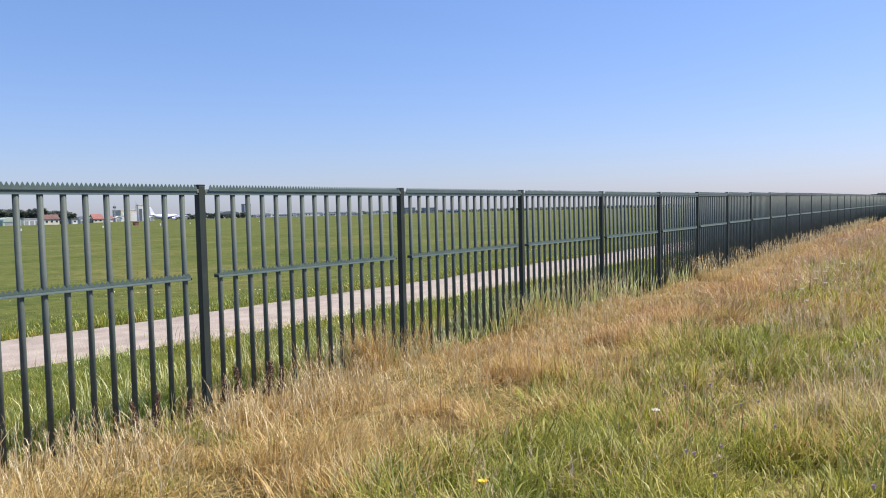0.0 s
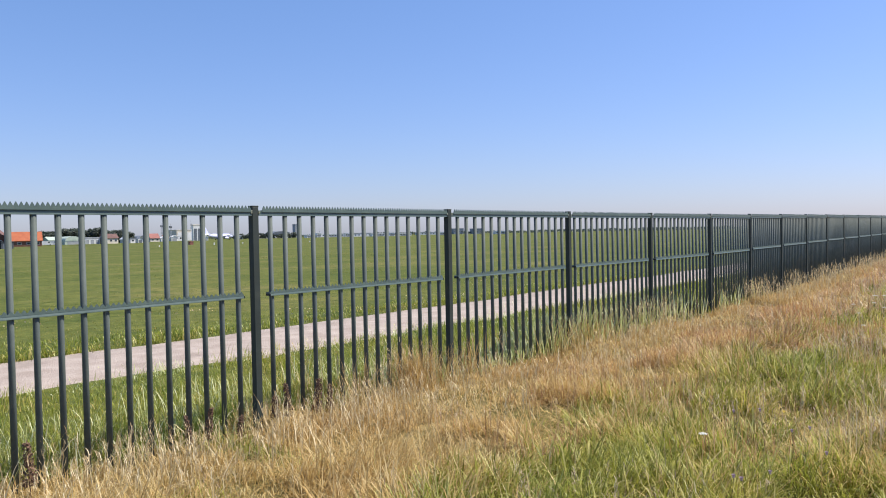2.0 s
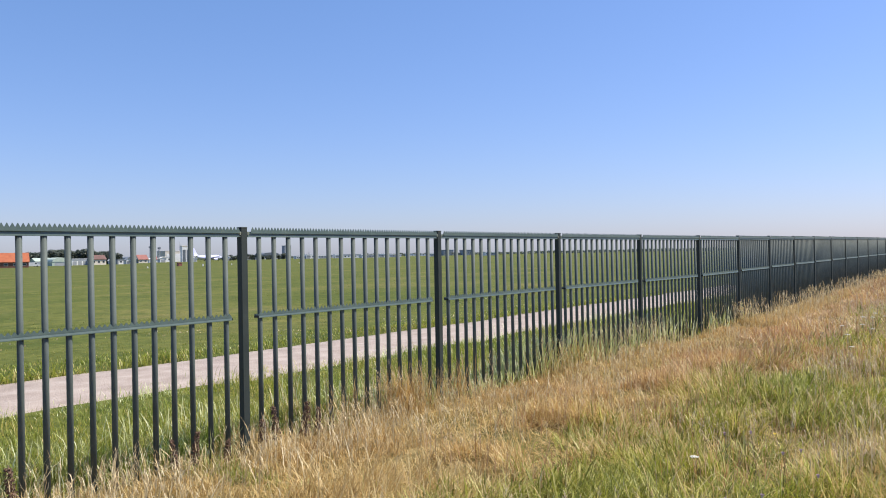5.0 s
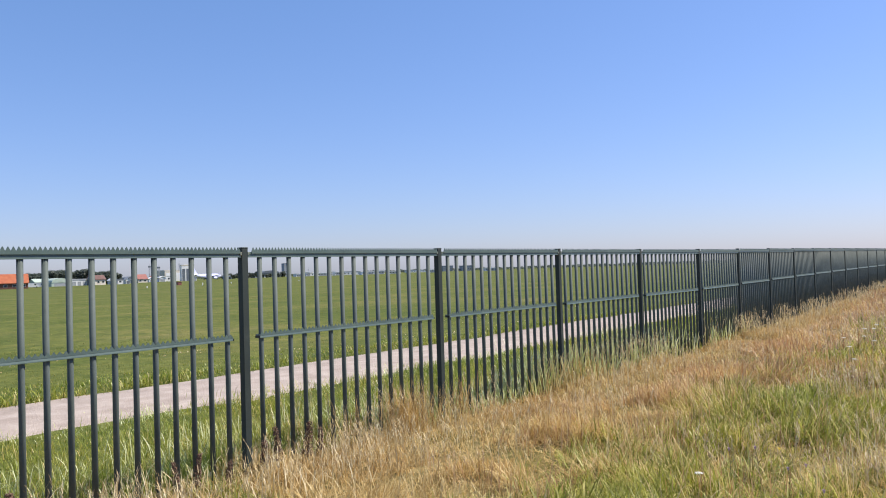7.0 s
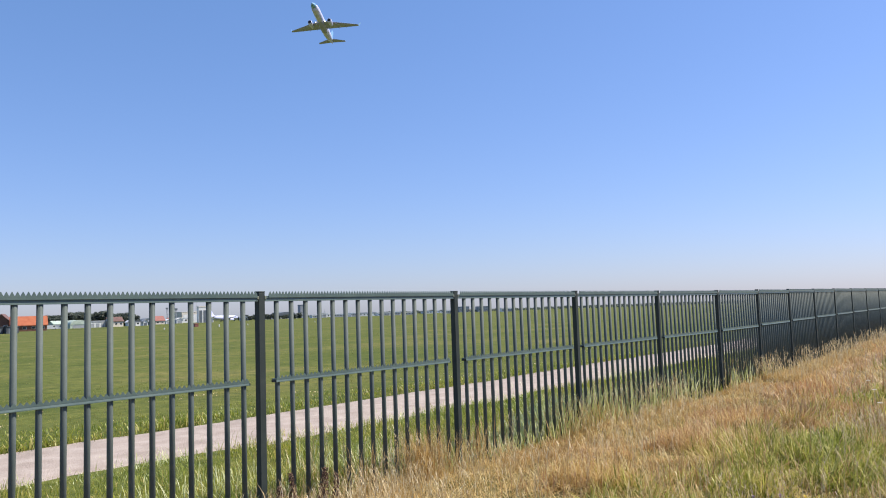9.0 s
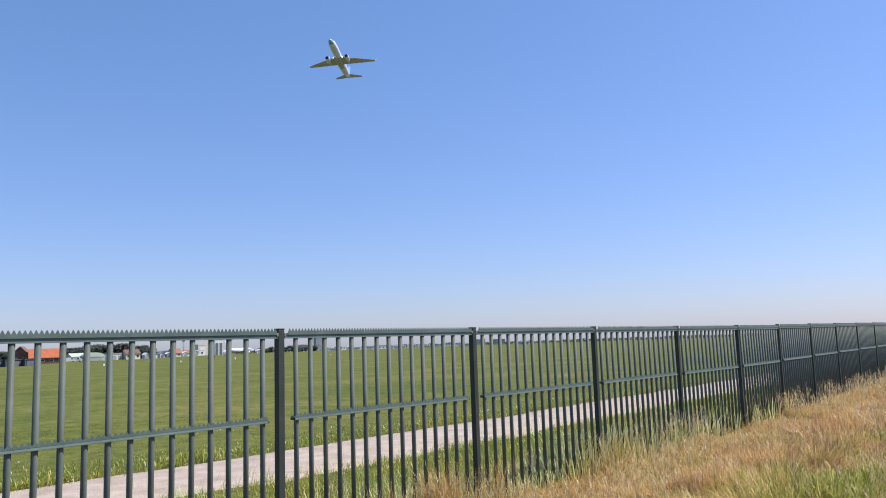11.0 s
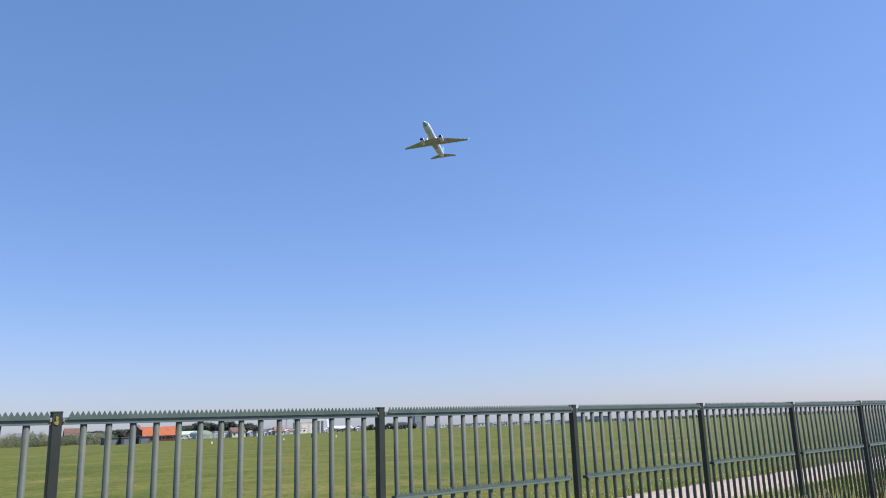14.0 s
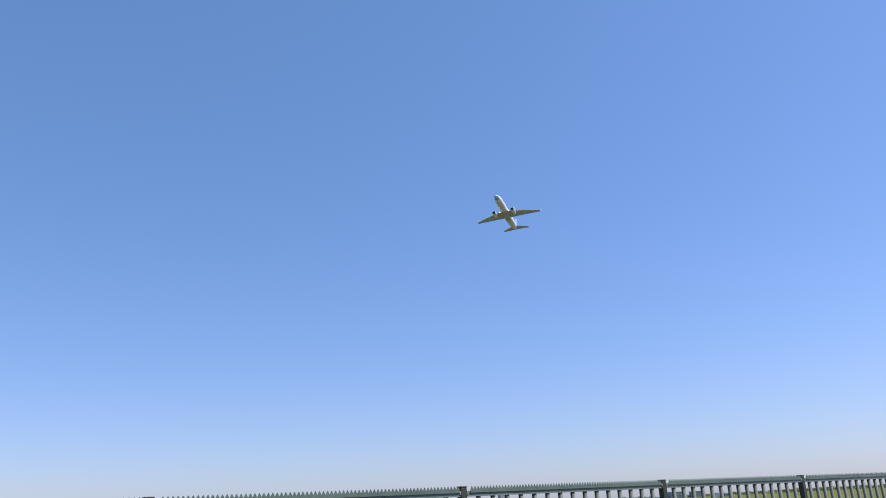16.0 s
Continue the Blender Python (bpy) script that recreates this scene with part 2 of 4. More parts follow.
def add_box(bm, x0, x1, y0, y1, z0, z1):
    v = [bm.verts.new(p) for p in ((x0, y0, z0), (x1, y0, z0), (x1, y1, z0), (x0, y1, z0), (x0, y0, z1), (x1, y0, z1), (x1, y1, z1), (x0, y1, z1))]
    for f in ((3, 2, 1, 0), (4, 5, 6, 7), (0, 1, 5, 4), (1, 2, 6, 5), (2, 3, 7, 6), (3, 0, 4, 7)):
        bm.faces.new([v[i] for i in f])
    return v


def box(x0, x1, y0, y1, z0, z1, bevel=0.0):
    bm = bmesh.new()
    add_box(bm, x0, x1, y0, y1, z0, z1)
    if bevel:
        bmesh.ops.bevel(bm, geom=bm.edges[:], offset=bevel, segments=2, affect="EDGES", profile=0.5)
    return bm


def add_prism(bm, pts, axis, a, b):
    """A closed outline pushed from a to b along an axis."""
    def at(p, w):
        return (w, p[0], p[1]) if axis == "x" else (p[0], w, p[1]) if axis == "y" else (p[0], p[1], w)
    lo, hi = [bm.verts.new(at(p, a)) for p in pts], [bm.verts.new(at(p, b)) for p in pts]
    bm.faces.new(lo), bm.faces.new(hi)
    for i in range(len(pts)):
        j = (i + 1) % len(pts)
        bm.faces.new((lo[i], lo[j], hi[j], hi[i]))


def prism(pts, axis, a, b):
    bm = bmesh.new()
    add_prism(bm, pts, axis, a, b)
    return bm


def tube(rings, sides=12, cap=True):
    """A tube through rings of (centre, radius across, radius up, axis frame as two vectors)."""
    bm = bmesh.new()
    loops = []
    for c, ru, rv, u, w in rings:
        c, u, w = Vector(c), Vector(u), Vector(w)
        loops.append([bm.verts.new(c + u * ru * math.cos(k * math.tau / sides) + w * rv * math.sin(k * math.tau / sides)) for k in range(sides)])
    for a, b in zip(loops, loops[1:]):
        for k in range(sides):
            bm.faces.new((a[k], a[(k + 1) % sides], b[(k + 1) % sides], b[k]))
    if cap:
        bm.faces.new(loops[0][::-1]), bm.faces.new(loops[-1])
    return bm


X, Y, Z = (1, 0, 0), (0, 1, 0), (0, 0, 1)


def rod(x, y, z0, z1, r, sides=10, r2=None):
    return tube([((x, y, z0), r, r, X, Y), ((x, y, z1), r2 or r, r2 or r, X, Y)], sides)


def empty(name, m, label, category, group="", kind=""):
    ob = new(name)
    ob.matrix_world = m
    ob.empty_display_size = 0.2
    return tagged(ob, label, category, group, kind)


# ---- the ground ----
def smooth01(t):
    t = np.clip(t, 0, 1)
    return t * t * (3 - 2 * t)


def vnoise(x, y, seed=0):
    """Smooth value noise on a unit grid, 0 to 1."""
    x, y = np.asarray(x, float), np.asarray(y, float)
    ix, iy = np.floor(x).astype(np.int64), np.floor(y).astype(np.int64)
    fx, fy = x - ix, y - iy
    fx, fy = fx * fx * (3 - 2 * fx), fy * fy * (3 - 2 * fy)

    def h(a, b):
        n = (a * 374761393 + b * 668265263 + seed * 974634777) & 0x7FFFFFFF
        n = ((n ^ (n >> 13)) * 1274126177) & 0x7FFFFFFF
        return ((n ^ (n >> 16)) & 0xFFFF) / 65535.0
    return (h(ix, iy) * (1 - fx) + h(ix + 1, iy) * fx) * (1 - fy) + (h(ix, iy + 1) * (1 - fx) + h(ix + 1, iy + 1) * fx) * fy


def ground_z(x, y):
    x, y = np.asarray(x, float), np.asarray(y, float)
    rise = fence_lift(x) * (1 - smooth01((y - fence_y(x) - 1.0) / 3.0)) + 0.35 * smooth01((x - 14) / 40) * smooth01((fence_y(x) - y) / 1.5)
    fall = -1.4 * smooth01((np.hypot(x, y) - 50) / 360) * smooth01((y - fence_y(x) - 4) / 40)
    rough = (0.07 * (vnoise(x * 1.1, y * 1.1, 3) - 0.5) + 0.035 * (vnoise(x * 3.1, y * 3.1, 4) - 0.5)) * (1 - smooth01((y - 6.3) / 1.2))
    return rise + fall + rough


def fence_lift(x):
    return 0.15 * (1 - np.exp(-np.maximum(np.asarray(x, float) - 13.0, 0) / 19.0))


def fence_y(x):
    return 5.147 + 0.0395 * np.maximum(np.asarray(x, float) - 13.76, 0)


def steps(fine_lo, fine_hi, fine, far):
    out = list(np.arange(fine_lo, fine_hi + 1e-6, fine))
    d = fine
    while out[-1] < far:
        d *= 1.22
        out.append(out[-1] + d)
    d = fine
    while out[0] > -far:
        d *= 1.22
        out.insert(0, out[0] - d)
    return np.array(out)


gx, gy = steps(-2, 34, 0.3, 4500), steps(-3, 13, 0.3, 4500)
GX, GY = np.meshgrid(gx, gy)
GV = np.stack([GX.ravel(), GY.ravel(), ground_z(GX, GY).ravel()], 1)
nx, ny = len(gx), len(gy)
ii = (np.arange(ny - 1)[:, None] * nx + np.arange(nx - 1)[None, :]).ravel()
me = bpy.data.meshes.new("ground")
me.from_pydata(GV.tolist(), [], np.stack([ii, ii + 1, ii + nx + 1, ii + nx], 1).tolist())
me.polygons.foreach_set("use_smooth", [True] * len(me.polygons))
me.materials.append(M_TURF)
tagged(new("ground", me), "flat airfield grassland, mown beyond the fence, rough and dry in front", "ground", kind="structure")


def gravel_path():
    bm = bmesh.new()
    xs = np.concatenate([np.arange(-40, 60, 0.35), np.arange(60, 300, 3.0)])
    prev = None
    for x in xs:
        mid = float(fence_y(x)) - 5.147
        a = 8.25 + mid + 0.28 * (vnoise(x * 0.8, 3.0, 7) - 0.5) + 0.16 * (vnoise(x * 2.6, 9.0, 8) - 0.5)
        b = 10.72 + mid + 0.22 * (vnoise(x * 0.7, 5.0, 9) - 0.5) + 0.12 * (vnoise(x * 2.2, 1.0, 10) - 0.5)
        row = []
        for k, y in enumerate((a, a + 0.12, a + 0.8, (a + b) / 2, b - 0.8, b - 0.12, b)):
            z = float(ground_z(x, y)) + (-0.03, 0.014, 0.012, 0.03, 0.012, 0.014, -0.03)[k]
            row.append(bm.verts.new((x, y, z)))
        if prev:
            for k in range(6):
                bm.faces.new((prev[k], row[k], row[k + 1], prev[k + 1]))
        prev = row
    return part("path", bm, M_GRAVEL, None, "pale pinkish gravel service track behind the fence", True)


tagged(gravel_path(), category="path", kind="structure")

# ---- the fence ----
STEP, TOP = 2.5, 1.849
POSTS = []
for k in range(-5, 60):
    x = 1.257 + 2.5 * k if k < 5 else None
    if x is None:
        px, py = POSTS[-1][:2]
        h = math.radians(2.26) if k > 5 else math.radians(2.0)
        x, y = (px + STEP * math.cos(h), py + STEP * math.sin(h)) if k > 5 else (1.257 + 12.5, 5.147)
    else:
        y = 5.147
    lift = float(fence_lift(x))
    POSTS.append((x, y, lift))

post = empty("fence_post", pose(0, 0, 0), "dark green-grey square steel post with flat cap in tall grass", "fence post", "fence posts")
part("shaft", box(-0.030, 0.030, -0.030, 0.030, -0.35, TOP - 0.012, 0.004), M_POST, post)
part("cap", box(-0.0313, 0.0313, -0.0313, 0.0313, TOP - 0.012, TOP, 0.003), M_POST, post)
bl = part("bracket", box(-0.044, -0.0302, -0.031, -0.012, TOP - 0.066, TOP - 0.040, 0.002), M_RAIL, post, "worn pale metal bracket")
share("bracket", bl, post, pose(0.0742, 0, 0), "worn pale metal bracket")


def panel():
    """One fence panel between two posts, its first post at the origin."""
    p = empty("bar_fence", pose(0, 0, 0), "dark green-grey steel bar fence section with a serrated top strip", "fence", "fence sections")
    first, gap = 0.165, 0.155
    # top rail: a channel turned down over the bars
    bm = prism([(-0.022, TOP - 0.054), (0.024, TOP - 0.054), (0.024, TOP - 0.082), (0.018, TOP - 0.082), (0.018, TOP - 0.062), (-0.018, TOP - 0.062), (-0.0235, TOP - 0.082), (-0.0255, TOP - 0.082)], "x", 0.034, STEP - 0.034)
    add_box(bm, 0.0305, STEP - 0.0305, -0.0282, -0.0242, TOP - 0.056, TOP - 0.038)
    part("top_rail", bm, M_PAINT, p)
    # serrated strip standing on the front of the rail
    def strip(x0, x1, pitch, z0, zb, zt, y):
        n = int((x1 - x0) / pitch)
        w = (x1 - x0) / n
        bm = bmesh.new()
        # teeth one by one on a plain plate
        add_box(bm, x0, x1, y, y + 0.004, z0, zb)
        for i in range(n):
            c = x0 + (i + 0.5) * w
            add_prism(bm, [(c - w / 2, zb), (c + w / 2, zb), (c + 0.0015, zt), (c - 0.0015, zt)], "y", y, y + 0.004)
        return bm
    part("spike_strip", strip(0.066, STEP - 0.046, 0.0323, TOP - 0.052, TOP - 0.029, TOP - 0.001, -0.0325), M_PAINT, p)
    # middle rail: flat bar through which the bars pass, with a short serrated edge
    mz = 1.835 - 0.717
    mr = part("middle_rail", prism([(-0.033, mz - 0.018), (0.028, mz - 0.018), (0.028, mz + 0.012), (-0.026, mz + 0.012), (-0.033, mz - 0.013)],
                              "x", first - 0.035, STEP - first + 0.035), M_PAINT, p)
    part("serrated_edge", strip(first - 0.03, STEP - first + 0.03, gap / 4, mz + 0.002, mz + 0.013, mz + 0.036, -0.0305), M_PAINT, mr)
    e1 = part("end_cap", box(first - 0.0385, first - 0.0352, -0.036, 0.027, mz - 0.0175, mz + 0.0), M_RUBBER, mr, "black plastic end cap")
    share("end_cap", e1, mr, pose(STEP - 2 * first + 0.0737, 0, 0), "black plastic end cap")
    bar = part("bar", rod(0, 0, -0.1, TOP - 0.0625, 0.0205, 14), M_BAR, p, smooth=True)
    bar.matrix_basis = pose(first, 0, 0)
    for i in range(1, 15):
        share("bar", bar, p, pose(first + i * gap, 0, 0))
    return p


first_panel = panel()
for i, (x, y, lift) in enumerate(POSTS):
    ang = math.degrees(math.atan2(POSTS[i + 1][1] - y, POSTS[i + 1][0] - x)) if i + 1 < len(POSTS) else 2.26
    m = pose(x, y, lift, 0, 0, ang)
    if i == 0:
        post.matrix_world = m
        first_panel.matrix_world = m
    else:
        copy_thing(post, m)
        if i + 1 < len(POSTS):
            copy_thing(first_panel, m)

# ---- grass ----
rng = np.random.default_rng(5)


def blade_mesh(name, x, y, h, w, tilt, turn, material, label, z=None, bend=0.6, joints=3):
    """Many tapering, arching blades in one mesh. tilt: lean at the root; bend: how far each arches over."""
    n = len(x)
    z = ground_z(x, y) - 0.02 if z is None else z
    side = np.stack([np.cos(turn), np.sin(turn), np.zeros(n)], 1)
    way = np.stack([-np.sin(turn), np.cos(turn)], 1)
    curl = np.abs(rng.normal(bend, bend * 0.6, n))
    nv, nl = 2 * joints + 1, 4 * joints - 1
    cuts, wide = ((0.42, 0.34, 0.24), (0.42, 0.5, 0.36)) if joints == 3 else ((0.6, 0.4), (0.45, 0.42))
    V = np.empty((n, nv, 3))
    p = np.stack([x, y, z], 1)
    for k in range(joints + 1):
        if k:
            a = np.minimum(tilt + curl * (k - 0.6) / (joints - 0.6), 2.2)
            p = p + np.concatenate([way * np.sin(a)[:, None], np.cos(a)[:, None]], 1) * (h * cuts[k - 1])[:, None]
        if k < joints:
            half = side * (w * wide[k])[:, None]
            V[:, 2 * k], V[:, 2 * k + 1] = p - half, p + half
        else:
            V[:, 2 * k] = p
    o = np.arange(n)[:, None] * nv
    loops = o + np.array([[0, 1, 3, 2, 2, 3, 5, 4, 4, 5, 6] if joints == 3 else [0, 1, 3, 2, 2, 3, 4]])
    me = bpy.data.meshes.new(name)
    me.vertices.add(n * nv)
    me.vertices.foreach_set("co", V.ravel())
    me.loops.add(n * nl)
    me.loops.foreach_set("vertex_index", loops.ravel())
    me.polygons.add(n * joints)
    me.polygons.foreach_set("loop_start", (np.arange(n)[:, None] * nl + np.arange(joints)[None, :] * 4).ravel())
    me.update(calc_edges=True)
    me.materials.append(material)
    return tagged(new(name, me), label, "grass", kind="stuff")


def scatter(n, x0, x1, y0, y1, power=1.0):
    """Random places, denser towards x0; y is counted from the bending fence line."""
    x = x0 + (x1 - x0) * rng.random(n) ** power
    y = y0 + (y1 - y0) * rng.random(n)
    return x, y + fence_y(x) - 5.147


def border(x):
    """Where the straw by the fence gives way to greener grass."""
    return 3.2 + 0.03 * np.asarray(x) + 0.4 * np.exp(-((np.asarray(x) - 3.0) / 1.6) ** 2) + 0.7 * (vnoise(np.asarray(x) * 0.55, 2.0, 21) - 0.5)


def greenness(x, y):
    n1, n2 = vnoise(x * 0.5, y * 0.8, 22), vnoise(x * 1.7, y * 1.9, 23)
    g = smooth01((border(x) - y + 0.9 * (n2 - 0.5)) / 1.0) * np.clip(0.75 + 0.9 * (n1 - 0.25), 0.7, 1)
    return g * np.clip(1.3 - x / 36, 0.3, 1)


def meadow(n, x0, x1, y0, y1, power, size, soft_edge=False):
    x, y = scatter(n, x0, x1, y0, y1, power)
    # blades gather in tussocks
    clump = vnoise(x * 3.3, y * 3.3, 24) * 0.6 + vnoise(x * 1.2, y * 1.2, 26) * 0.4
    fade = 1.0
    if soft_edge:      # thin out towards the bed's rim
        rim = 0.35 * (vnoise(x * 1.3, y * 1.3, 28) - 0.5)
        fade = smooth01((x - x0) / 1.6 + rim) * smooth01((y - y0) / 1.4 + rim)
    clump = 0.35 * clump + 0.65 * smooth01((clump - 0.28) / 0.42)
    keep = rng.random(n) < (0.28 + 0.95 * clump) * fade
    x, y, clump = x[keep], y[keep], clump[keep]
    g = rng.random(len(x)) < greenness(x, y) * 0.88
    bare = vnoise(x * 0.9 + 5, y * 1.2, 25)
    combed = vnoise(x * 0.8, y * 0.8, 27) * 9
    out = []
    for sel in (g, ~g):
        xs, ys, c, k = x[sel], y[sel], clump[sel], int(sel.sum())
        flat = smooth01((bare[sel] - 0.5) / 0.25)
        if sel is g:
            h = (0.06 + 0.25 * c) * (0.5 + 0.8 * rng.random(k))
            tilt = np.abs(rng.normal(0.3, 0.35, k))
        else:
            near = np.exp(-((ys - fence_y(xs)) / 0.5) ** 2)
            h = (0.12 + 0.26 * c + near * 0.02 - 0.05 * smooth01((xs - 6) / 4) * np.exp(-((ys - fence_y(xs)) / 1.1) ** 2)) * (0.5 + 0.8 * rng.random(k)) * (1 - 0.25 * flat)
            h *= 1 - 0.66 * smooth01((xs - 3.8) / 0.8) * (1 - smooth01((xs - 20) / 12)) * np.exp(-((ys - fence_y(xs)) / 1.25) ** 4)
            h *= 1 - 0.38 * np.exp(-((ys - fence_y(xs)) / 0.8) ** 2) * (1 - smooth01((xs - 3.8) / 0.8))
            tilt = np.abs(rng.normal(0.42, 0.4, k)) + 0.85 * flat
        w = (0.0030 + 0.0042 * rng.random(k)) * size * (1.25 if sel is g else 1.05) * np.where(xs > 6, 1 + (xs - 6) * 0.05, 1)
        turn = np.where(rng.random(k) < (0.3 if sel is g else 0.55), combed[sel] + rng.normal(0, 0.5, k), rng.random(k) * np.pi * 2)
        out.append((xs, ys, h, w, tilt, turn))
    return out


beds = [meadow(245000, 0.0, 11, -1.2, 5.5, 1.0, 1.0, True), meadow(85000, 11, 34, -1.0, 5.5, 1.35, 1.25), meadow(26000, 34, 110, -3.0, 5.5, 1.6, 2.2), meadow(42000, -12, 16, -11, 5.4, 1.0, 1.9)]
for name, which, material, label in (("green_grass", 0, M_GREEN, "ragged green grass among dry stalks"), ("dry_grass", 1, M_STRAW, "tall sun-bleached straw-coloured grass along the fence")):
    cols = [np.concatenate([b[which][i] for b in beds]) for i in range(6)]
    if which:      # further along, the dry grass turns reddish
        red = rng.random(len(cols[0])) < 0.95 * smooth01((cols[0] - 5) / 8) * (0.35 + vnoise(cols[0] * 0.35, cols[1] * 0.9, 29))
        blade_mesh("russet_grass", *[c[red] for c in cols], M_RUSSET, "reddish-brown dry grass further along the fence")
        cols = [c[~red] for c in cols]
    blade_mesh(name, *cols, material, label, bend=0.85 if which else 1.0)


# seed-bearing stalks: a thin stem and a feathery head
def stalks(n, x0, x1, y0, y1, power, hmin, hmax, seed, size=1.0, loose=0.22):
    x, y = scatter(n * 6, x0, x1, y0, y1, power)
    keep = np.argsort(-(vnoise(x * 1.6, y * 1.1, seed) + loose * rng.random(n * 6)))[:n]
    x, y = x[keep], y[keep]
    h = hmin + (hmax - hmin) * rng.random(n)
    return x, y, h, np.abs(rng.normal(0.2, 0.18, n)), rng.random(n) * np.pi * 2, np.full(n, size)


groups = [stalks(300, 5.2, 16, 4.2, 4.9, 1.0, 0.16, 0.32, 31, 1.0, 1.2), stalks(1300, 16, 48, 4.3, 5.5, 1.3, 0.28, 0.55, 32, 1.2, 2.0), stalks(650, 1.5, 30, 0.3, 4.6, 1.2, 0.22, 0.45, 33, 1.0, 0.6),
          stalks(560, 0.8, 5.0, 4.1, 5.1, 1.0, 0.16, 0.38, 38, 1.0, 1.5), stalks(120, 1.0, 14, 5.4, 6.4, 1.0, 0.25, 0.6, 34), stalks(170, 4.6, 15, 4.95, 5.35, 1.0, 0.25, 0.55, 35, 1.0, 0.5), stalks(220, 8.5, 18, 5.0, 5.4, 1.0, 0.3, 0.6, 36, 1.2, 1.5), stalks(220, 5.5, 12, 0.4, 2.2, 1.0, 0.3, 0.45, 37, 1.0, 0.6), stalks(36, 4.5, 6.1, 4.9, 5.15, 1.0, 0.35, 0.6, 39, 1.0, 0.3), stalks(130, 7.4, 11.5, 5.0, 5.35, 1.0, 0.3, 0.6, 40, 1.15, 1.0)]
sx, sy, sh, sl, st, sz = [np.concatenate([g[i] for g in groups]) for i in range(6)]
blade_mesh("grass_stem", sx, sy, sh, 0.0035 * sz * (1 + sx * 0.03), sl, st, M_SEED, "thin bleached grass stems standing through the fence", bend=0.001)
# long arching leaves at the stems' feet
rep = 6
lx, ly, lh, lz = [np.repeat(a, rep) for a in (sx, sy, sh, sz)]
blade_mesh("grass_leaf", lx + rng.normal(0, 0.04, len(lx)), ly + rng.normal(0, 0.04, len(lx)), lh * (0.25 + 0.35 * rng.random(len(lx))), 0.005 * lz * (1 + lx * 0.03),
           np.abs(rng.normal(0.15, 0.15, len(lx))), rng.random(len(lx)) * 6.28, M_STRAW, "long arching bleached grass leaves by the fence", bend=0.8)
rep = 5
hx, hy, hh, hl, ht, hz = [np.repeat(a, rep) for a in (sx, sy, sh, sl, st, sz)]
up = 0.74 + 0.26 * np.tile(np.linspace(0.0, 1.0, rep), len(sx))
blade_mesh("grass_seed_head", hx - np.sin(ht) * np.sin(hl) * hh * up + rng.normal(0, 0.005, len(hx)), hy + np.cos(ht) * np.sin(hl) * hh * up + rng.normal(0, 0.005, len(hx)),
           0.04 + 0.03 * rng.random(len(hx)), 0.0042 * hz * (1 + hx * 0.03), 0.25 * np.ones(len(hx)), rng.random(len(hx)) * 6.28, M_SEED,
           "pale feathery seed heads on dry grass", z=ground_z(hx, hy) - 0.02 + hh * np.cos(hl) * up, joints=2)

# green verge between the fence and the track
vx, vy = scatter(80000, 0.5, 34, 5.35, 8.6, 1.3)
keep = rng.random(len(vx)) < 1 - 0.93 * smooth01((vy - fence_y(vx) - 2.95) / 0.3)
vx, vy = vx[keep], vy[keep]
vk = vnoise(vx * 1.4, vy * 1.4, 41)
vh = (0.05 + 0.13 * vk + 0.10 * np.exp(-((vy - fence_y(vx)) / 0.7) ** 2)) * (0.6 + 0.8 * rng.random(len(vx)))
blade_mesh("verge_grass", vx, vy, vh, (0.004 + 0.003 * rng.random(len(vx))) * (1 + vx * 0.04), np.abs(rng.normal(0.25, 0.25, len(vx))), rng.random(len(vx)) * 6.28, M_LUSH,
           "lush green grass verge between fence and gravel track", joints=2)
# taller green tufts among the bars, and straw leaning on them
ex, ey = scatter(13000, 2.0, 20, 5.1, 6.0, 1.1)
eh = (0.08 + 0.34 * vnoise(ex * 1.5, ey * 1.5, 43) * (0.35 + 0.65 * smooth01((ex - 3.5) / 3) - 0.3 * smooth01((ex - 7.5) / 3))) * (0.5 + 0.7 * rng.random(len(ex)))
blade_mesh("verge_tuft", ex, ey, eh, 0.0045 + 0.0002 * ex + 0.002 * rng.random(len(ex)), np.abs(rng.normal(0.12, 0.14, len(ex))), rng.random(len(ex)) * 6.28, M_LUSH,
           "taller green grass tufts growing between the fence bars")
ex = 0.8 + 21.2 * rng.random(27000) ** 1.1
ex = np.concatenate([ex, 9.5 + 7 * rng.random(3000)])
ey = 3.6 + 1.75 * np.sqrt(rng.random(len(ex)))
ey += fence_y(ex) - 5.147
wave = 0.55 * vnoise(ex * 1.9, ey * 1.9, 44) + 0.45 * vnoise(ex * 5.0, ey * 5.0, 47)
eh = (0.09 + (0.34 - 0.16 * smooth01((ex - 7) / 3)) * wave) * (0.4 + 0.9 * rng.random(len(ex))) * (0.50 - 0.08 * smooth01((ex - 4.0) / 1.2) + 0.2 * smooth01((ex - 12) / 4.0)) * (0.5 + 0.5 * smooth01((ey - fence_y(ex) + 1.4) / 1.0))
blade_mesh("dry_tuft", ex, ey, eh, 0.0042 + 0.00025 * ex + 0.003 * rng.random(len(ex)), np.abs(rng.normal(0.3, 0.35, len(ex))), rng.random(len(ex)) * 6.28, M_STRAW,
           "pale dry grass tufts leaning on the fence foot")
